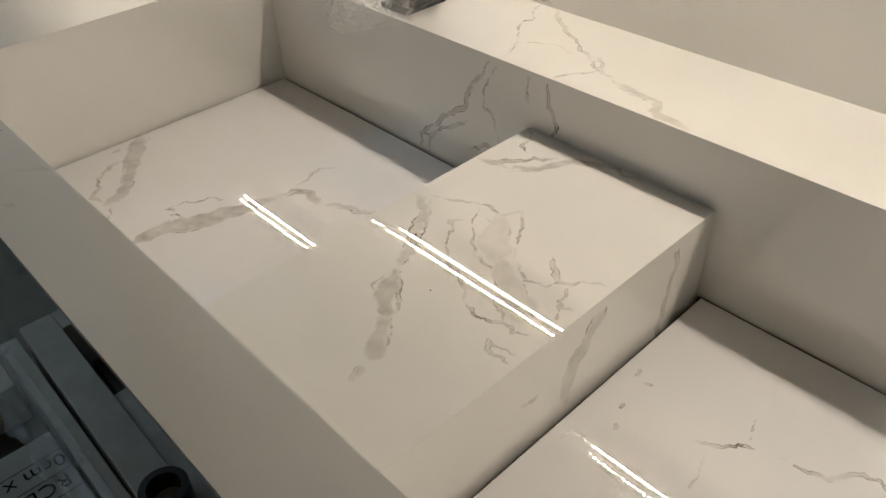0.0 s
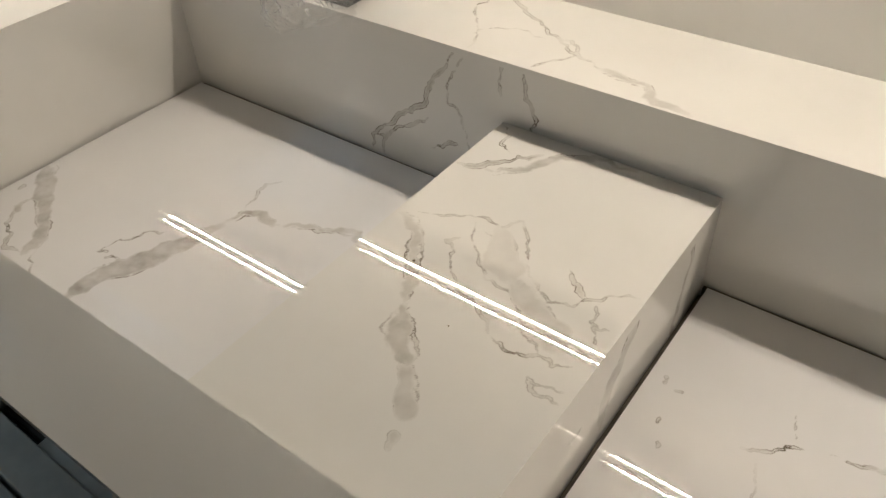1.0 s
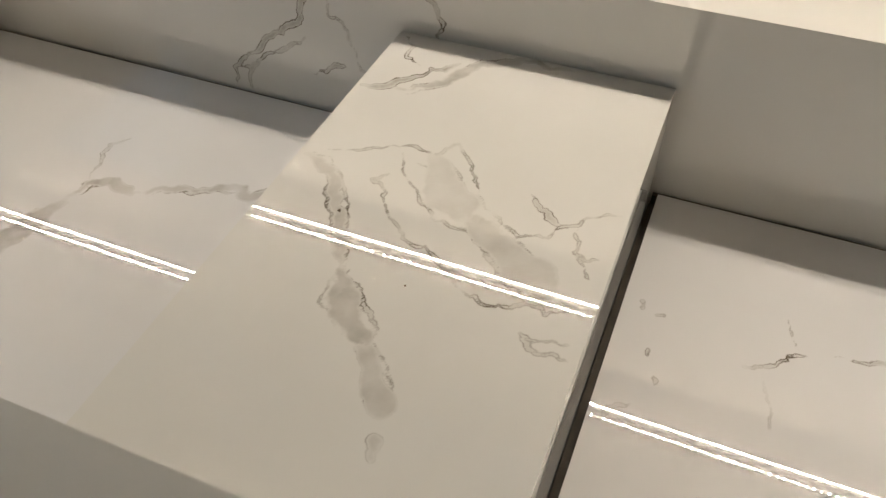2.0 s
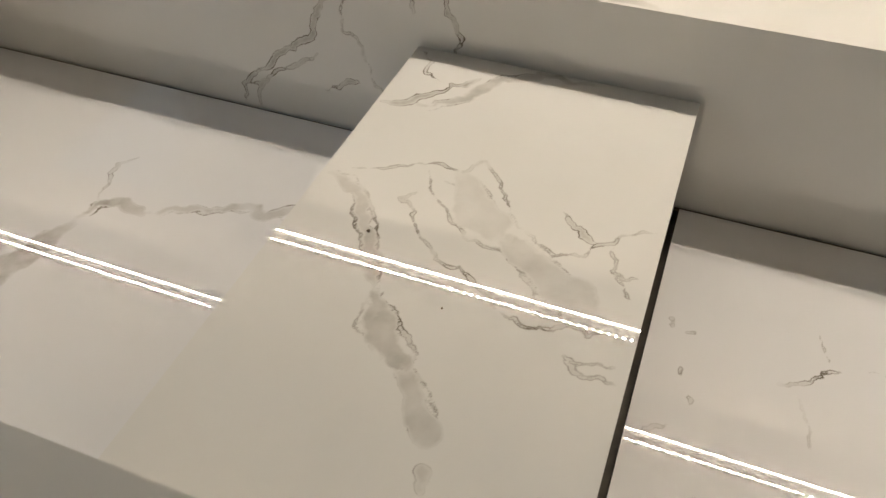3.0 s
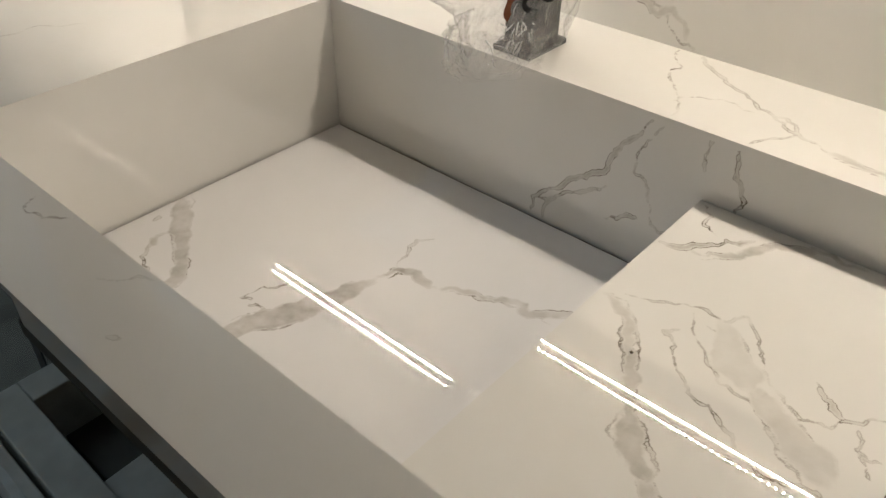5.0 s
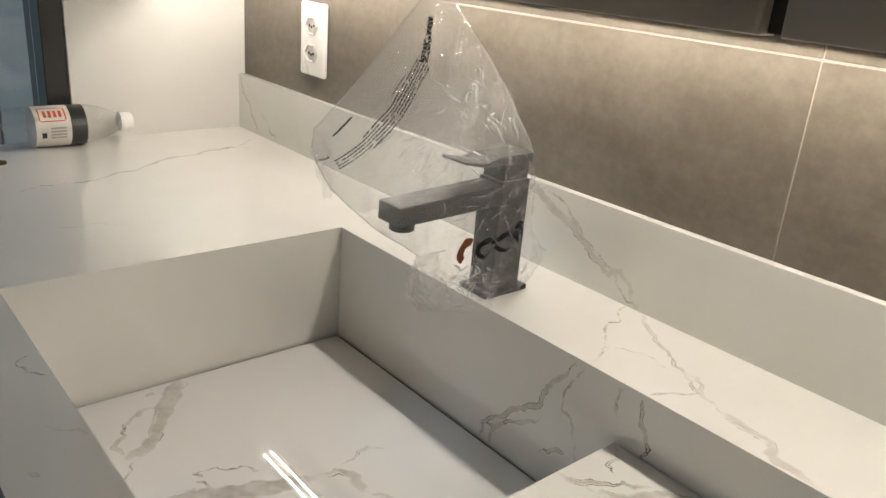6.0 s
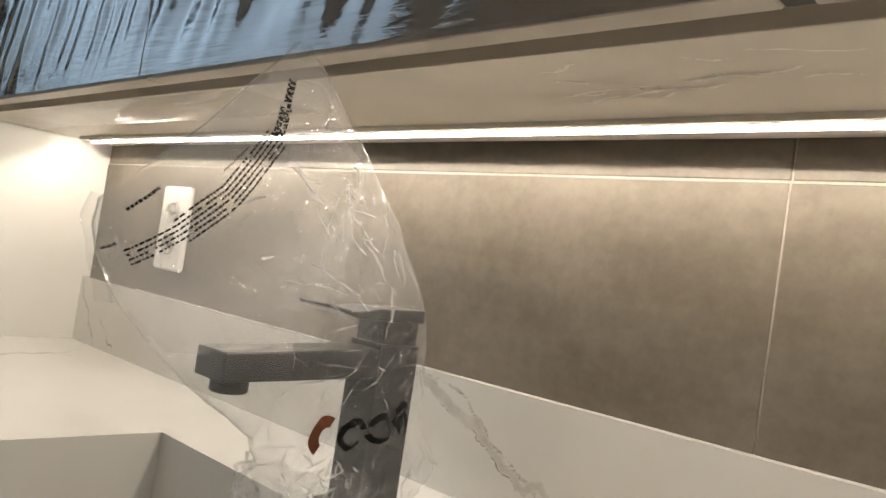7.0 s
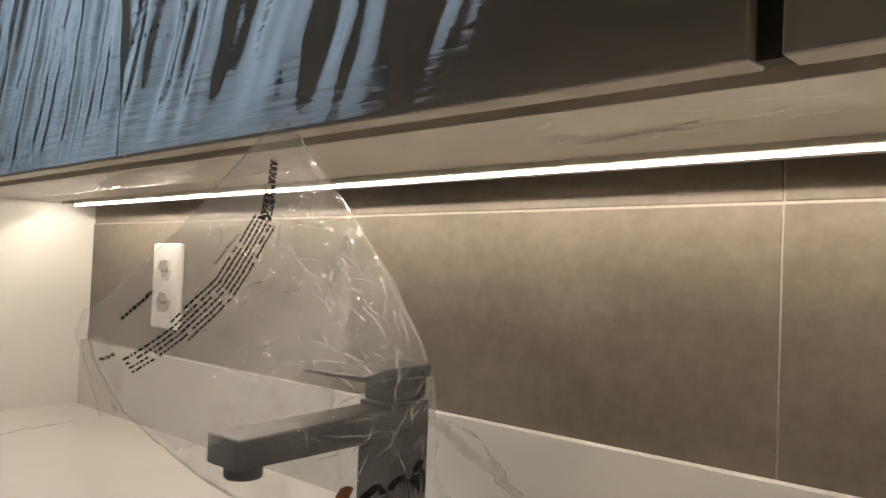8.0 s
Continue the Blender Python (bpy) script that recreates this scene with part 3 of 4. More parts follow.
# ---- tap ----
def build_tap():
    tap = empty("basin_tap", "matt black square single-lever tap in clear plastic", "tap")
    part("base_plate", box(0.219, 0.2625, 0.011, 0.072, RIM, RIM + 0.006, 0.0008), M_BLACK, tap)
    part("body", box(0.2265, 0.2615, 0.018, 0.058, RIM + 0.006, 1.0285, 0.0012, 2), M_BLACK, tap)
    part("cartridge", box(0.2285, 0.2595, 0.021, 0.056, 1.0285, 1.0460, 0.0008), M_BLACK, tap)
    bm = bmesh.new()
    sec = [(-0.110, 1.0190, 1.0000), (0.020, 1.0250, 1.0035)]
    ring = []
    for y, zt, zb in sec:
        ring.append([bm.verts.new((x, y, z)) for x, z in ((0.2270, zb), (0.2610, zb), (0.2610, zt), (0.2270, zt))])
    for i in range(4):
        j = (i + 1) % 4
        bm.faces.new((ring[0][i], ring[0][j], ring[1][j], ring[1][i]))
    bm.faces.new(ring[0])
    bm.faces.new(ring[1])
    bmesh.ops.recalc_face_normals(bm, faces=bm.faces)
    bmesh.ops.bevel(bm, geom=list(bm.edges), offset=0.0012, segments=2, profile=0.5, affect="EDGES")
    part("spout", bm, M_BLACK, tap)
    part("aerator", revolve([(0.0115, 0.9915), (0.0125, 0.9925), (0.0125, 1.0008)], 28, at=(0.244, -0.0935, 0)), M_BLACK, tap)
    bm = bmesh.new()
    sec = [(0.0585, 1.0560, 1.0462), (0.012, 1.0545, 1.0462), (-0.010, 1.0510, 1.0470), (-0.036, 1.0550, 1.0525)]
    ring = []
    for y, zt, zb in sec:
        ring.append([bm.verts.new((x, y, z)) for x, z in ((0.2265, zb), (0.2620, zb), (0.2620, zt), (0.2265, zt))])
    for a, b in zip(ring, ring[1:]):
        for i in range(4):
            j = (i + 1) % 4
            bm.faces.new((a[i], a[j], b[j], b[i]))
    bm.faces.new(ring[0])
    bm.faces.new(ring[-1])
    bmesh.ops.recalc_face_normals(bm, faces=bm.faces)
    bmesh.ops.bevel(bm, geom=list(bm.edges), offset=0.0007, segments=1, affect="EDGES")
    part("lever", bm, M_BLACK, tap)


build_tap()


# ---- bag over the tap ----
# outline of the bag at rising heights: z, front y, back y, half thickness, middle x
BAG = [
    (0.9015, -0.047, 0.080, 0.024, 0.243), (0.912, -0.056, 0.098, 0.028, 0.243), (0.927, -0.060, 0.107, 0.027, 0.243),
    (0.944, -0.064, 0.098, 0.026, 0.244), (0.960, -0.072, 0.085, 0.026, 0.245), (0.978, -0.098, 0.077, 0.026, 0.246),
    (1.000, -0.130, 0.074, 0.027, 0.247), (1.020, -0.152, 0.073, 0.028, 0.248), (1.042, -0.176, 0.070, 0.027, 0.250),
    (1.070, -0.194, 0.055, 0.025, 0.253), (1.085, -0.200, 0.041, 0.023, 0.256), (1.100, -0.200, 0.027, 0.020, 0.259),
    (1.124, -0.176, 0.006, 0.016, 0.263), (1.154, -0.149, -0.024, 0.012, 0.267), (1.184, -0.126, -0.056, 0.008, 0.270),
    (1.203, -0.110, -0.077, 0.005, 0.272), (1.216, -0.100, -0.091, 0.002, 0.273),
]
BAG_H = 0.3145


CREASES = [(0.075, 0.5, 0.2, 0.45), (0.060, 2.2, 0.6, 0.40), (0.046, 1.2, 0.9, 0.28), (0.037, 2.75, 0.3, 0.22), (0.027, 0.15, 0.75, 0.30), (0.019, 1.8, 0.5, 0.26), (0.012, 2.4, 0.1, 0.16), (0.008, 0.8, 0.4, 0.10)]


def bag_point(s, a):
    """A place on the bag: s from 0 (bottom) to 1 (tip), a round it."""
    z = 0.9015 + s * BAG_H
    k = max(i for i in range(len(BAG) - 1) if BAG[i][0] <= z + 1e-9)
    f = min(1.0, (z - BAG[k][0]) / (BAG[k + 1][0] - BAG[k][0]))
    _, y0, y1, t, mx = [p + (q - p) * f for p, q in zip(BAG[k], BAG[k + 1])]
    c, sn = math.cos(a), math.sin(a)
    y = (y0 + y1) / 2 + c * (y1 - y0) / 2
    x = mx + math.copysign(abs(sn) ** 0.75, sn) * t
    q = Vector((x * 14, y * 14, z * 14 + 3 * (sn > 0)))
    fold = 0.25 + 0.18 * noise.noise(q * 0.8)
    for size, angle, phase, weight in CREASES:
        w = (y * math.cos(angle) + z * math.sin(angle)) / size + phase + (0.37 if sn > 0 else 0) + 0.30 * noise.noise(q * 0.6 + Vector((phase, 0, 0)))
        fold += weight * (abs(2 * (w - math.floor(w)) - 1) - 0.5)
    low = max(0.0, 1 - abs(z - 0.915) / 0.035)
    patch = max(0.15, min(1.0, 0.55 + 2.2 * noise.noise(q * 0.55 + Vector((7, 3, 1)))))
    push = (0.015 * patch + 0.010 * low) * (fold - 0.25) * min(1.0, t / 0.02)
    crumple = noise.noise(q * 7) * 0.0035 * low
    return Vector((x + math.copysign(1, sn) * max(push, -0.004) * abs(sn) + crumple, y + c * push * 0.15 + crumple, z + noise.noise(q * 1.7) * 0.002 * (1 - low)))


def build_bag():
    bag = empty("plastic_bag", "clear crumpled plastic bag pulled over the black tap", "plastic bag")
    bm = bmesh.new()
    ns, na = 240, 240
    rows = [[bm.verts.new(bag_point(i / ns, 2 * math.pi * j / na)) for j in range(na)] for i in range(ns + 1)]
    for a, b in zip(rows, rows[1:]):
        for j in range(na):
            k = (j + 1) % na
            bm.faces.new((a[j], a[k], b[k], b[j]))
    part("film", bm, M_BAG, bag, smooth=True)
    # gathered, crumpled hem round the tap's foot
    bm = bmesh.new()
    rows = []
    for i in range(31):
        u = i / 30
        ring = []
        for j in range(120):
            a = radians(95 + 165 * j / 119)
            wide = 0.004 + 0.008 * math.sin(math.pi * u)
            q = Vector((math.cos(a) * 3.2, math.sin(a) * 3.2, u * 4.5 + 9))
            k = abs(noise.noise(q)) * 0.014 + abs(noise.noise(q * 2.2)) * 0.006
            front = max(0.0, -math.cos(a))
            ring.append(bm.verts.new((0.243 + (0.027 + wide + k) * math.sin(a), 0.010 + (0.062 + wide + k + 0.006 * front) * math.cos(a), 0.9012 + 0.044 * u + 0.006 * noise.noise(q * 1.3) * u)))
        rows.append(ring)
    for a, b in zip(rows, rows[1:]):
        for j in range(119):
            bm.faces.new((a[j], a[j + 1], b[j + 1], b[j]))
    part("hem", bm, M_BAG, bag, "crumpled gathered hem")
    # loose corner of the bag that stands off in front
    bm = bmesh.new()
    grid = []
    for i in range(13):
        u = i / 12
        col = []
        for j in range(15):
            v = j / 14
            y = -0.190 - 0.030 * u * (1 - 0.7 * abs(v - 0.25)) * (1 - 0.3 * v) - 0.004 * v
            z = 1.100 - 0.055 * v + 0.002 * u
            x = 0.268 + 0.014 * u + 0.006 * noise.noise(Vector((u * 3, v * 4, 1)))
            col.append(bm.verts.new((x, y + 0.03 * v * (1 - u) * 0.3, z)))
        grid.append(col)
    for a, b in zip(grid, grid[1:]):
        for j in range(14):
            bm.faces.new((a[j], b[j], b[j + 1], a[j + 1]))
    part("flap", bm, M_BAG, bag, smooth=True)

    # inner ply: the folded side of the bag, which lies doubled in its upper front half
    bm = bmesh.new()
    rows = []
    for i in range(61):
        u = i / 60
        z = 1.015 + 0.180 * u
        k = max(j for j in range(len(BAG) - 1) if BAG[j][0] <= z)
        f = (z - BAG[k][0]) / (BAG[k + 1][0] - BAG[k][0])
        _, y0, y1, _, mx = [p + (q - p) * f for p, q in zip(BAG[k], BAG[k + 1])]
        y1 = min(y1 - 0.006, -0.02 + 0.03 * noise.noise(Vector((z * 22, 1.0, 4.0))))
        col = []
        for j in range(61):
            v = j / 60
            y = y0 + 0.004 + (y1 - y0 - 0.004) * v
            q = Vector((y * 24, z * 24, 6.0))
            ridge = abs(noise.noise(q)) + 0.5 * abs(noise.noise(q * 2.1))
            col.append(bm.verts.new((mx - 0.004 + 0.009 * (ridge - 0.35), y, z)))
        rows.append(col)
    for a, b in zip(rows, rows[1:]):
        for j in range(60):
            bm.faces.new((a[j], a[j + 1], b[j + 1], b[j]))
    part("inner_ply", bm, M_PLY, bag, "doubled milky plastic", smooth=True)

    # welded seams along the two upright edges
    for a0, sgn in ((0.0, 1), (math.pi, -1)):
        bm = bmesh.new()
        prev = None
        for i in range(121):
            u = 0.38 + 0.62 * i / 120
            p = bag_point(u, a0)
            wave = 0.0006 * noise.noise(Vector((u * 40, a0, 4)))
            ring = [bm.verts.new(p + Vector((dx, sgn * dy, 0))) for dx, dy in ((-0.0006, -0.0004), (0.0008 + wave, 0.0016), (0.0006, -0.0004))]
            if prev:
                for j in range(2):
                    bm.faces.new((prev[j], prev[j + 1], ring[j + 1], ring[j]))
            prev = ring
        part("seam", bm, M_BAG, bag, "welded edge", smooth=True)

    # lines of small print that run up the bag, unreadable: bars
    def on_bag(y, z):
        s = (z - 0.9015) / BAG_H
        lo, hi = 0.02, math.pi - 0.02
        for _ in range(24):
            mid = (lo + hi) / 2
            if bag_point(s, mid).y > y:
                lo = mid
            else:
                hi = mid
        return bag_point(s, (lo + hi) / 2) + Vector((0.0022, 0, 0))

    def bar(bm, y0, z0, y1, z1, w):
        d = Vector((0, y1 - y0, z1 - z0))
        side = Vector((0, -d.z, d.y)).normalized() * (w / 2)
        q = []
        for y, z in ((y0, z0), (y1, z1)):
            for sgn in (-1, 1):
                q.append(bm.verts.new(on_bag(y + sgn * side.y, z + sgn * side.z)))
        bm.faces.new((q[0], q[2], q[3], q[1]))

    rng = random.Random(4)
    spine = [(-0.184, 1.070), (-0.160, 1.088), (-0.135, 1.113), (-0.120, 1.136), (-0.110, 1.153), (-0.107, 1.172), (-0.105, 1.190)]
    bm = bmesh.new()
    for line in range(6):
        off = (line - 2.5) * 0.0029
        for k, ((ya, za), (yb, zb)) in enumerate(zip(spine, spine[1:])):
            dl = math.hypot(yb - ya, zb - za)
            ny, nz = -(zb - za) / dl, (yb - ya) / dl
            o = off * (1.0 if k < 4 else 0.45)
            u = 0.0
            while u < 1:
                ln = rng.uniform(0.0010, 0.0034) / dl
                if not (line in (0, 5) and k in (0, 5)) and rng.random() < 0.92:
                    e = min(1.0, u + ln)
                    bar(bm, ya + (yb - ya) * u + ny * o, za + (zb - za) * u + nz * o, ya + (yb - ya) * e + ny * o, za + (zb - za) * e + nz * o, 0.0012)
                u += ln + 0.0008 / dl
    for y, z, ln in ((-0.190, 1.096, 0.010), (-0.184, 1.101, 0.010), (-0.178, 1.107, 0.004), (-0.197, 1.071, 0.009)):
        for i in range(4):
            f0, f1 = i / 4, i / 4 + 0.19
            bar(bm, y + ln * 0.74 * f0, z + ln * 0.67 * f0, y + ln * 0.74 * f1, z + ln * 0.67 * f1, 0.0017)
    part("print", bm, M_INK, bag, "rows of tiny black print")

    # folds with their glints as whitish ribbons: long ones fan out from the tap's head, and short kinks
    def fold_line(bm, y, z, ang, length, width, bend):
        prev = None
        steps = max(4, int(length / 0.0025))
        for i in range(steps + 1):
            k = min(len(BAG) - 2, max(j for j in range(len(BAG)) if BAG[j][0] <= max(z, 0.9016)))
            if not (0.905 < z < 1.208 and max(BAG[k][1], BAG[k + 1][1]) + 0.006 < y < min(BAG[k][2], BAG[k + 1][2]) - 0.004):
                return
            w = width * (0.25 + math.sin(math.pi * i / steps)) * rng.uniform(0.6, 1.2)
            side = (-math.sin(ang) * w / 2, math.cos(ang) * w / 2)
            a = on_bag(y + side[0], z + side[1]) - Vector((0.0012, 0, 0))
            b = on_bag(y - side[0], z - side[1]) - Vector((0.0012 - width * 0.5, 0, 0))
            pair = (bm.verts.new(a), bm.verts.new(b))
            if prev:
                bm.faces.new((prev[0], pair[0], pair[1], prev[1]))
            prev = pair
            ang += bend + rng.gauss(0, 0.10)
            y += 0.0025 * math.cos(ang)
            z += 0.0025 * math.sin(ang)

    rng = random.Random(21)
    bm = bmesh.new()
    for i in range(14):
        ang = radians(rng.uniform(95, 225))
        d = rng.uniform(0.030, 0.08)
        fold_line(bm, 0.040 + d * math.cos(ang), 1.035 + d * math.sin(ang), ang + rng.gauss(0, 0.15), rng.uniform(0.02, 0.10), rng.uniform(0.0004, 0.0017), rng.gauss(0, 0.012))
    # a knot of folds and painted glints below the tip, one on the tap's head and one over the front corner
    for cy, cz, spread, count, lean in ((-0.035, 1.135, 0.022, 26, 150), (0.030, 1.018, 0.010, 5, 35), (-0.135, 1.092, 0.020, 14, 20), (0.020, 1.085, 0.018, 14, 120)):
        for i in range(count):
            fold_line(bm, rng.gauss(cy, spread), rng.gauss(cz, spread * 0.7), radians(lean + rng.gauss(0, 28)), rng.uniform(0.008, 0.030), rng.uniform(0.0005, 0.0020), rng.gauss(0, 0.05))
    for i in range(4):
        fold_line(bm, rng.uniform(-0.05, 0.05), rng.uniform(0.975, 1.045), radians(rng.uniform(20, 65)), rng.uniform(0.012, 0.045), rng.uniform(0.0005, 0.0016), rng.gauss(0, 0.02))
    for i in range(30):
        fold_line(bm, rng.uniform(-0.19, 0.05), rng.uniform(0.95, 1.19), rng.uniform(0, math.pi), rng.uniform(0.006, 0.024), rng.uniform(0.0005, 0.0014), rng.gauss(0, 0.08))
    for i in range(50):
        fold_line(bm, rng.uniform(-0.06, 0.02), rng.uniform(0.905, 0.945), rng.uniform(0, math.pi), rng.uniform(0.005, 0.018), rng.uniform(0.0006, 0.0018), rng.gauss(0, 0.10))
    tagged(part("fold", bm, M_CREASE, bag, "whitish folds in the plastic with their bright glints", smooth=True), kind="stuff")

    tilt = radians(52)
    foot = on_bag(-0.141, 1.126) + Vector((0.0012, 0, 0))
    m = Matrix(((0, 0, 1, foot.x), (math.cos(tilt), -math.sin(tilt), 0, foot.y), (math.sin(tilt), math.cos(tilt), 0, foot.z), (0, 0, 0, 1)))
    text_mesh("Industria Brasileira", 0.0030, M_INK, bag, m, "lettering")

    # curved strokes of the maker's mark near the tap's foot
    def stroke(mat, cy, cz, ry, rz, a0, a1, w, name):
        bm = bmesh.new()
        prev = None
        for i in range(15):
            a = radians(a0 + (a1 - a0) * i / 14)
            pair = []
            for r in (-w / 2, w / 2):
                pair.append(bm.verts.new(on_bag(cy + (ry + r) * math.cos(a), cz + (rz + r) * math.sin(a))))
            if prev:
                bm.faces.new((prev[0], pair[0], pair[1], prev[1]))
            prev = pair
        part(name, bm, mat, bag)

    stroke(M_BROWN, -0.030, 0.966, 0.009, 0.011, 60, 240, 0.008, "mark")
    stroke(M_INK, -0.009, 0.968, 0.009, 0.010, 20, 330, 0.0042, "mark")
    stroke(M_INK, 0.013, 0.972, 0.009, 0.009, -150, 170, 0.0042, "mark")
    stroke(M_INK, 0.036, 0.980, 0.007, 0.008, 0, 360, 0.0038, "mark")
    stroke(M_INK, 0.043, 0.971, 0.008, 0.009, -60, 220, 0.0038, "mark")


build_bag()


# ---- wall cabinets with the light strip ----
def film_sheet(x0, x1, z0, z1, y, parent, seed, fade):
    """Loose protective film with slanting folds."""
    nx, nz = int((x1 - x0) / 0.003), int((z1 - z0) / 0.006)
    bm = bmesh.new()
    rows = []
    for i in range(nx + 1):
        x = x0 + (x1 - x0) * i / nx
        col = []
        for j in range(nz + 1):
            z = z0 + (z1 - z0) * j / nz
            bow = 0.010 * noise.noise(Vector((x * 5, z * 7, seed + 3)))
            u = (x - 0.40 * z + bow) * 21 + seed
            f = noise.noise(Vector((u, z * 2.2, seed))) + 0.5 * noise.noise(Vector((u * 2.4, z * 4, seed + 5))) + 0.15 * noise.noise(Vector((u * 2.5, z * 34, seed + 9)))
            amp = 1.0 - max(0.0, min(1.0, (x - fade) / 0.12))
            amp *= max(0.10, min(1.0, (z - z0) / 0.05))
            col.append(bm.verts.new((x, y - 0.0060 + 0.0060 * f * amp, z)))
        rows.append(col)
    for a, b in zip(rows, rows[1:]):
        for j in range(nz):
            bm.faces.new((a[j], b[j], b[j + 1], a[j + 1]))
    return part("protective_film", bm, M_FILM, parent, "wrinkled clear protective film", smooth=True)


def film_print(x0, z, count, pitch, parent):
    """A row of small unreadable printed marks on the film."""
    rng = random.Random(int(x0 * 1000) + 7)
    bm = bmesh.new()
    for i in range(count):
        w, h = rng.uniform(0.0012, 0.0028), rng.uniform(0.0024, 0.0036)
        x = x0 + i * pitch
        q = [bm.verts.new((x + dx, CAB_Y - 0.0125, z + 0.14 * i * pitch + dz)) for dx, dz in ((0, 0), (w, 0), (w, h), (0, h))]
        bm.faces.new(q)
    part("film_print", bm, M_INK, parent)


def wall_cabinet(x0, x1, doors, label):
    cab = empty("wall_cabinet", label, "cabinet", "wall cabinets")
    part("body", box(x0, x1, CAB_Y + 0.020, WALL - 0.001, CAB + 0.0185, 1.95, 0.0008), M_CARC, cab, "pale board carcass")
    for dx0, dx1, film in doors:
        door = part("door", box(dx0, dx1, CAB_Y, CAB_Y + 0.018, CAB, 1.95, 0.0008), M_CAB, cab)
        if film:
            film_sheet(dx0 + 0.001, min(dx1, film) - 0.001, CAB + 0.001, 1.90, CAB_Y, door, dx0 * 7, film - 0.17)
            film_print(dx0 + 0.03, CAB + 0.085, 5, 0.010, door)
            film_print(dx0 + 0.085, CAB + 0.120, 8, 0.0075, door)
    return cab


cabinet_a = wall_cabinet(LEFT + 0.002, 0.5635, [(LEFT + 0.003, 0.0445, 0.25), (0.0475, 0.5580, 0.58)], "grey lacquered wall cabinet, doors partly in clear film")
cabinet_b = wall_cabinet(0.5645, 1.70, [(0.5705, 1.130, None), (1.133, 1.699, None)], "plain grey lacquered wall cabinet with flat doors")

# dark strip set into the door gap, in place of its shade
part("gap_shade_strip", box(0.5582, 0.5703, CAB_Y + 0.008, CAB_Y + 0.0195, CAB + 0.0015, 1.95), M_TAPE, cabinet_a, "dark strip standing for the shade between the doors")
base_board = tagged(mesh_ob("base_board", box(LEFT + 0.002, 1.70, CAB_Y + 0.039, WALL - 0.001, CAB, CAB + 0.018, 0.0005), M_BASE), "satin taupe board under the wall cabinets", "base board")


def under_film(x0, x1, y0, y1, z, sag, parent, seed):
    """Loose film that hangs a little from a cabinet's underside."""
    nx, ny = int((x1 - x0) / 0.005), 26
    bm = bmesh.new()
    rows = []
    for i in range(nx + 1):
        x = x0 + (x1 - x0) * i / nx
        col = []
        for j in range(ny + 1):
            y = y0 + (y1 - y0) * j / ny
            v = j / ny
            f = noise.noise(Vector((x * 9 + seed, y * 30, 2.0))) + 0.5 * noise.noise(Vector((x * 24 + y * 40, y * 60, seed)))
            edge = min(1.0, 6 * min(v, 1 - v)) * min(1.0, 7 * min(i / nx, 1 - i / nx))
            col.append(bm.verts.new((x, y, z - sag * edge * (0.55 + 0.45 * f))))
        rows.append(col)
    for a, b in zip(rows, rows[1:]):
        for j in range(ny):
            bm.faces.new((a[j], b[j], b[j + 1], a[j + 1]))
    return part("underside_film", bm, M_UNDER, parent, "loose clear film on the underside", smooth=True)


under_film(LEFT + 0.004, 0.130, CAB_Y + 0.040, 0.030, CAB - 0.0012, 0.0050, base_board, 1.0)

# diodes that face down, with a white lip behind them that keeps their light off the top of the wall
def smear(x, y, length, seed):
    """A thin pale smear on the board's underside."""
    rng = random.Random(seed)
    bm = bmesh.new()
    prev = None
    for i in range(13):
        u = i / 12
        w = 0.0011 * (0.2 + math.sin(math.pi * u)) * rng.uniform(0.5, 1.4)
        cx, cy = x + length * u, y + 0.006 * math.sin(3 * u + seed) + rng.gauss(0, 0.0007)
        pair = [bm.verts.new((cx, cy - w, CAB - 0.0006)), bm.verts.new((cx + 0.002, cy + w, CAB - 0.0006))]
        if prev:
            bm.faces.new((prev[0], prev[1], pair[1], pair[0]))
        prev = pair
    part("pale_smear", bm, M_SMEAR, base_board, "thin pale smear", smooth=True)


rng = random.Random(12)
for k in range(18):
    smear(rng.uniform(0.38, 0.54), rng.uniform(-0.030, 0.042), rng.uniform(0.015, 0.055), k)

strip = empty("light_strip", "slim lit strip lamp under the wall cabinets", "strip light")
part("tape", box(-0.531, 1.66, 0.0850, 0.0950, CAB - 0.0010, CAB - 0.0002), M_TAPE, strip, "dark diode tape")
# unseen bar, added to keep the lip's glow off the board above
part("glow_shield", box(-0.531, 1.66, 0.0990, 0.1028, CAB - 0.0029, CAB - 0.0002), M_TAPE, strip)
part("lip", box(-0.531, 1.66, 0.1029, 0.1140, CAB - 0.0062, CAB - 0.0002, 0.0003), M_ALU, strip, "pale aluminium lip behind the diodes")
# the lip's face glows by itself, in place of light from the diodes
part("glowing_lip_face", box(-0.530, 1.659, 0.1022, 0.1028, CAB - 0.0058, CAB - 0.0037), M_LIP_GLOW, strip, "glowing strip standing for the lip's lit face")
# added to hide the diodes and to block light towards the board
part("front_lip", box(-0.531, 1.66, 0.0838, 0.0846, CAB - 0.0045, CAB - 0.0002, 0.0002), M_BASE, strip)
verts, faces = [], []
for k in range(257):
    x, y, z = -0.528 + 0.0085 * k, 0.0882, CAB - 0.0012
    for dz in (0, -0.0009):
        verts += [(x, y, z + dz), (x + 0.0019, y, z + dz), (x + 0.0019, y + 0.0014, z + dz), (x, y + 0.0014, z + dz)]
    for q in ((4, 7, 6, 5), (0, 4, 5, 1), (1, 5, 6, 2), (2, 6, 7, 3), (3, 7, 4, 0)):
        faces.append(tuple(8 * k + i for i in q))
me = bpy.data.meshes.new("diodes")
me.from_pydata(verts, [], faces)
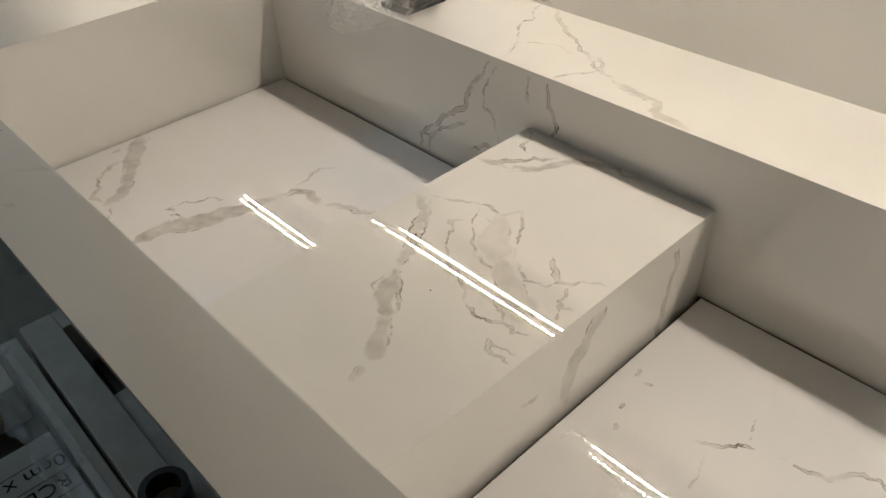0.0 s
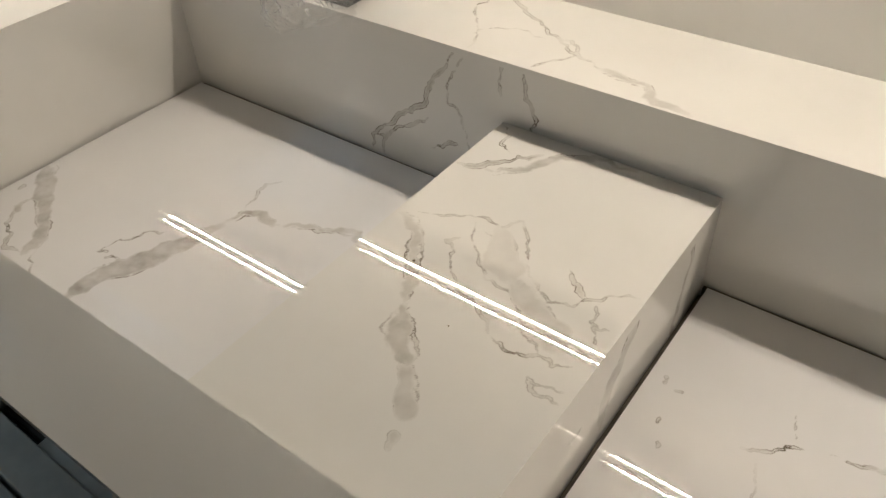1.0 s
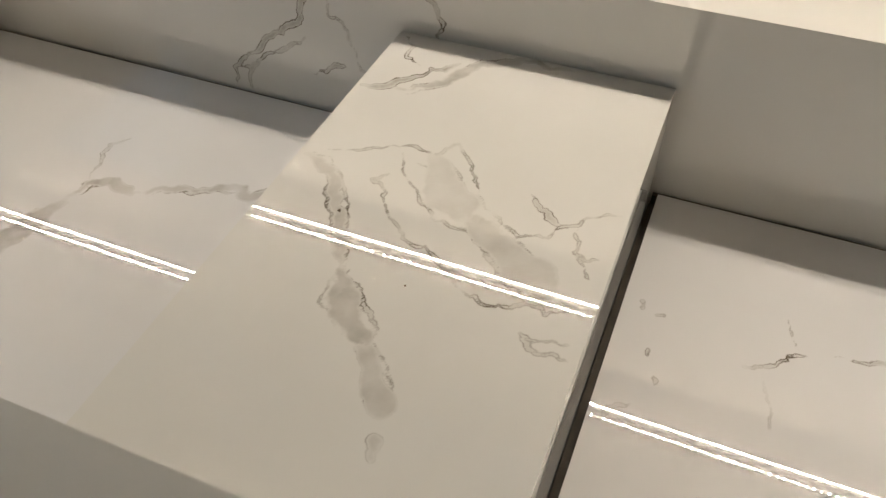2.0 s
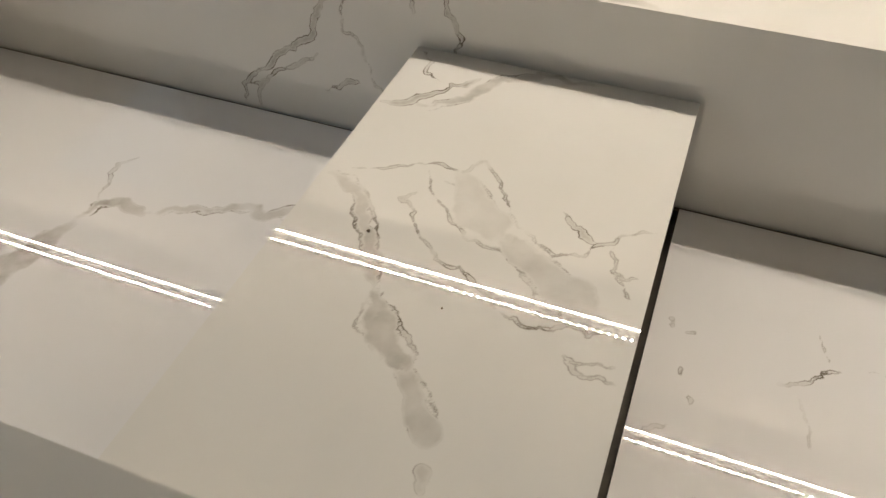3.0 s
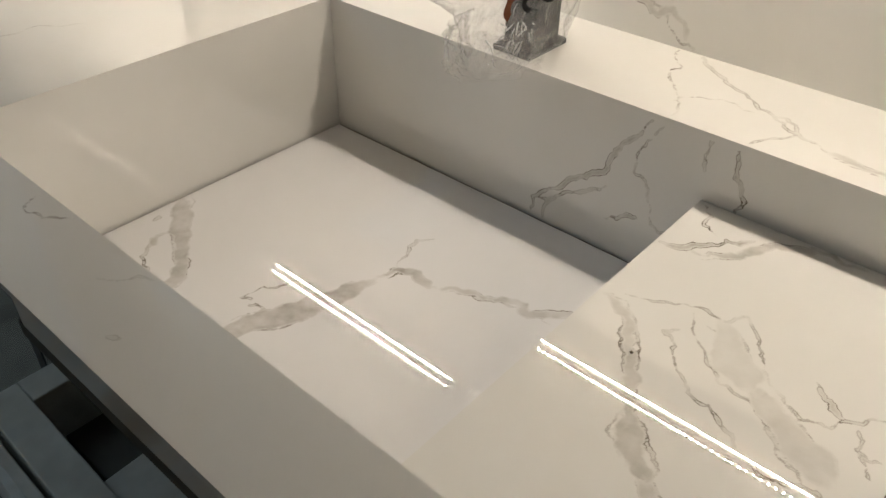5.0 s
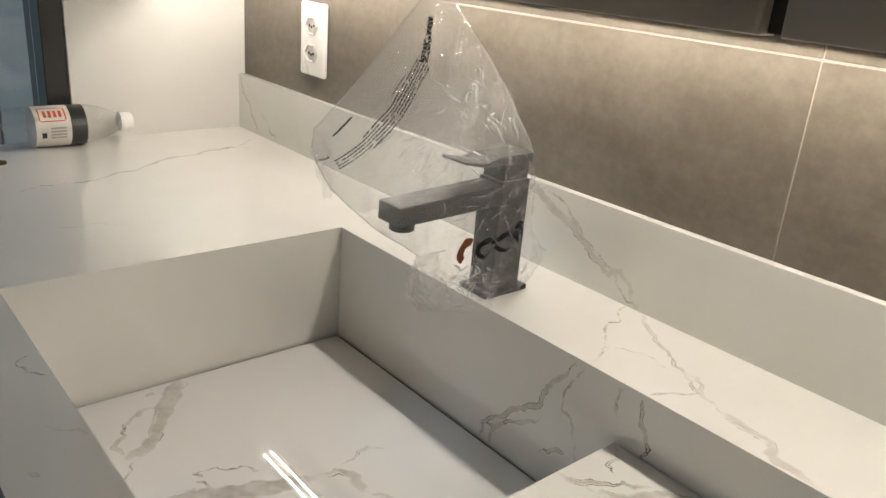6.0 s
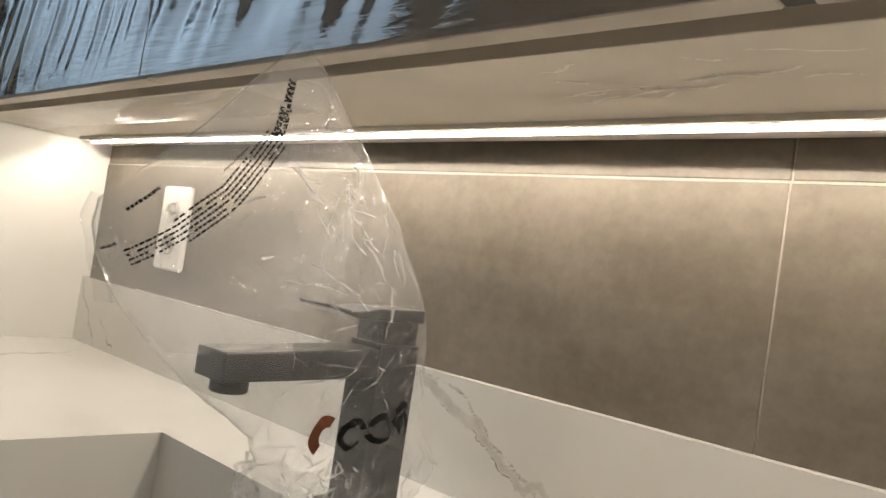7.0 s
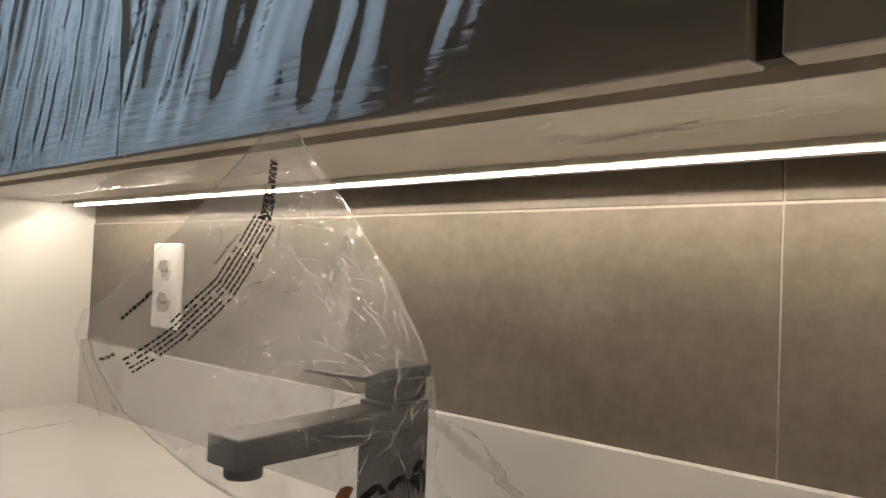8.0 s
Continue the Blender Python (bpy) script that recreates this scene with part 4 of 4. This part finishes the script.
me.materials.append(M_DOT)
diodes = new("diodes", me)
diodes.parent = strip
tagged(diodes, "row of tiny bright diodes", kind="stuff")


# ---- socket plate ----
def socket_plate(cx, z0, z1):
    s = empty("socket_plate", "white plastic plate with two wall sockets", "socket")
    part("plate", box(cx - 0.036, cx + 0.036, WALL - 0.009, WALL, z0, z1, 0.004, 3), M_PLAST, s)
    for cz in (z0 + 0.036, z1 - 0.036):
        # grey colour and dark discs stand for shade in the recess and pin holes
        bm = bmesh.new()
        hexa = [(cx + 0.0165 * math.cos(radians(60 * i)), cz + 0.0145 * math.sin(radians(60 * i))) for i in range(6)]
        outer = [bm.verts.new((x, WALL - 0.0120, z)) for x, z in hexa]
        back = [bm.verts.new((cx + (x - cx) * 0.85, WALL - 0.0094, cz + (z - cz) * 0.85)) for x, z in hexa]
        rim = [bm.verts.new((cx + (x - cx) * 1.14, WALL - 0.0090, cz + (z - cz) * 1.14)) for x, z in hexa]
        for i in range(6):
            j = (i + 1) % 6
            bm.faces.new((outer[i], outer[j], back[j], back[i]))
            bm.faces.new((rim[i], rim[j], outer[j], outer[i]))
        bm.faces.new(back)
        sock = part("socket", bm, M_SOCKET, s, "grey socket with its recess's shade put into the colour")
        for dx in (-0.0065, 0.0, 0.0065):
            part("pin_hole", revolve([(0.0024, WALL - 0.0098), (0.0024, WALL - 0.0070)], 10, axis="y", at=(cx + dx, 0, cz - (0.002 if dx == 0 else 0))), M_HOLE, sock)


socket_plate(-0.317, 1.036, 1.151)


# ---- bottle ----
def bottle():
    b = empty("water_bottle", "empty clear water bottle lying on the counter", "bottle")
    ax, az = -0.536, RIM + 0.0325
    prof = [(0.020, -0.308), (0.029, -0.306), (0.0322, -0.298), (0.0312, -0.290), (0.0322, -0.282), (0.0312, -0.272), (0.0322, -0.262), (0.0315, -0.230), (0.0315, -0.160),
            (0.0318, -0.150), (0.027, -0.128), (0.020, -0.110), (0.0145, -0.100), (0.0125, -0.096), (0.0125, -0.086)]
    part("body", revolve(prof, 40, axis="y", at=(ax, 0, az)), M_PET, b, smooth=True)
    label = part("label", revolve([(0.0323, -0.232), (0.0323, -0.180)], 40, axis="y", at=(ax, 0, az)), M_LABEL, b, "white paper label with red print", smooth=False)
    part("dark_band", revolve([(0.0322, -0.1795), (0.0322, -0.156)], 40, axis="y", at=(ax, 0, az)), M_BAND, b, "dark label band")
    part("neck_ring", revolve([(0.0165, -0.0975), (0.0165, -0.0955)], 28, axis="y", at=(ax, 0, az)), M_PLAST, b)
    part("cap", revolve([(0.0140, -0.0950), (0.0148, -0.0930), (0.0148, -0.0790), (0.0132, -0.0770)], 28, axis="y", at=(ax, 0, az)), M_PLAST, b, "white screw cap")

    def patch(a0, a1, y0, y1, mat, name):
        bm = bmesh.new()
        prev = None
        for i in range(9):
            a = radians(a0 + (a1 - a0) * i / 8)
            p = [bm.verts.new((ax + 0.0326 * math.cos(a), y, az + 0.0326 * math.sin(a))) for y in (y0, y1)]
            if prev:
                bm.faces.new((prev[0], prev[1], p[1], p[0]))
            prev = p
        part(name, bm, mat, label)

    for a0, a1, y0, y1 in ((24, 27, -0.224, -0.188), (67, 70, -0.224, -0.188), (27, 67, -0.226, -0.224), (27, 67, -0.188, -0.186)):
        patch(a0, a1, y0, y1, M_RED, "red_outline")
    for k in range(4):
        patch(36, 58, -0.219 + 0.0075 * k, -0.2145 + 0.0075 * k, M_RED, "red_bar")
    patch(-22, -6, -0.224, -0.217, M_BAND, "code_bars")
    for k in range(4):
        patch(-24 + 9 * k, -19 + 9 * k, -0.211, -0.188, M_FADED, "small_print")


bottle()


# ---- packing on the floor under the counter ----
def packing(x0, x1, y0, y1, h, mat, label, rz=0.0):
    c = empty("carton", label, "carton", "packing on the floor")
    cx, cy = (x0 + x1) / 2, (y0 + y1) / 2
    c.matrix_basis = pose(cx, cy, 0, 0, 0, rz)
    part("box", box(x0 - cx, x1 - cx, y0 - cy, y1 - cy, 0, h, 0.003, 2), mat, c)
    return c


packing(-0.565, 0.60, -0.402, -0.335, 0.14, M_CARD, "long flat grey pack of wrapped boards", -1)
packing(-0.565, 0.70, -0.444, -0.408, 0.125, M_CARD, "narrow grey board pack in torn wrapping", -0.5)
packing(-0.27, 0.90, -0.320, 0.02, 0.13, M_CARD, "grey carton of tiles lying under the counter", 3)
packing(-0.56, -0.30, -0.30, 0.02, 0.02, M_FLOOR, "low dark board on the floor", 0)
packing(-0.566, -0.50, -0.325, 0.05, 0.14, M_CARD, "grey wrapped board pack beside the wall", 0)
tiles = packing(-0.275, 0.60, -0.90, -0.448, 0.12, M_CARTON, "pale carton of tiles with black lettering", 0)
packing(-0.565, -0.46, -0.90, -0.450, 0.10, M_CARD, "grey wrapped pack of boards on the floor", 0)
TX, TY = (-0.275 + 0.60) / 2, (-0.90 - 0.448) / 2
text_mesh("0cm x", 0.042, M_INK, tiles, pose(-0.212 - TX, -0.452 - TY, 0.1206, 0, 0, -90), "lettering")
text_mesh("RCE", 0.042, M_INK, tiles, pose(-0.162 - TX, -0.462 - TY, 0.1206, 0, 0, -90), "lettering")
for lx in (-0.222, -0.172, -0.122):
    part("rule", box(lx - TX, lx - TX + 0.0012, -0.62 - TY, -0.452 - TY, 0.1199, 0.1206), M_INK, tiles)


def torn_wrap(x0, x1, y0, y1, z):
    """A crumpled sheet of clear wrapping with a ragged edge."""
    nx, ny = 90, 22
    bm = bmesh.new()
    rows = []
    for i in range(nx + 1):
        x = x0 + (x1 - x0) * i / nx
        ragged = 0.030 * noise.noise(Vector((x * 14, 2.0, 7.0))) + 0.010 * noise.noise(Vector((x * 60, 5.0, 1.0)))
        col = []
        for j in range(ny + 1):
            v = j / ny
            y = y1 + (y0 + ragged - y1) * v
            q = Vector((x * 9, y * 34, 3.0))
            col.append(bm.verts.new((x, y, z + 0.010 * abs(noise.noise(q)) + 0.006 * abs(noise.noise(q * 2.3)) + 0.002)))
        rows.append(col)
    for a, b in zip(rows, rows[1:]):
        for j in range(ny):
            bm.faces.new((a[j], b[j], b[j + 1], a[j + 1]))
    return tagged(mesh_ob("plastic_wrap", bm, M_WRAP, smooth=True), "torn cloudy plastic wrapping on the board packs", "plastic wrap")


torn_wrap(-0.56, 0.30, -0.500, -0.425, 0.125)
tape = empty("tape_roll", "black roll of adhesive tape on the wrapped pack", "tape roll")
ring = [(0.028, 0.1405), (0.040, 0.1405), (0.040, 0.1805), (0.028, 0.1805)]
bm = bmesh.new()
loops = [[bm.verts.new((0.035 + rr * math.cos(2 * math.pi * i / 40), -0.368 + rr * math.sin(2 * math.pi * i / 40), zz)) for i in range(40)] for rr, zz in ring]
for k in range(4):
    for i in range(40):
        j = (i + 1) % 40
        bm.faces.new((loops[k][i], loops[k][j], loops[(k + 1) % 4][j], loops[(k + 1) % 4][i]))
bmesh.ops.recalc_face_normals(bm, faces=bm.faces)
part("tape", bm, M_FRAME, tape)
part("core", revolve([(0.0275, 0.1408), (0.0275, 0.1412)], 40, at=(0.035, -0.368, 0)), M_CARD, tape, "cardboard core seen inside the roll")


# ---- crumb on the counter ----
def crumb(x, y, z=RIM, size=0.006, label="small brown crumb of dirt on the counter"):
    bm = bmesh.new()
    bmesh.ops.create_icosphere(bm, subdivisions=2, radius=size)
    for v in bm.verts:
        v.co = v.co * (1 + 0.6 * noise.noise(v.co * (1.3 / size)))
        v.co.z *= 0.6
        v.co += Vector((x, y, z + size * 0.5))
    tagged(mesh_ob("crumb", bm, M_CRUMB), label, "dirt", "crumbs")


crumb(-0.452, -0.295)
SPECK = "tiny brown speck on the white drain cover"
for cx, cy, size in ((0.506, -0.199, 0.0010), (0.566, -0.238, 0.0006)):
    crumb(cx, cy, COVER, size, SPECK)
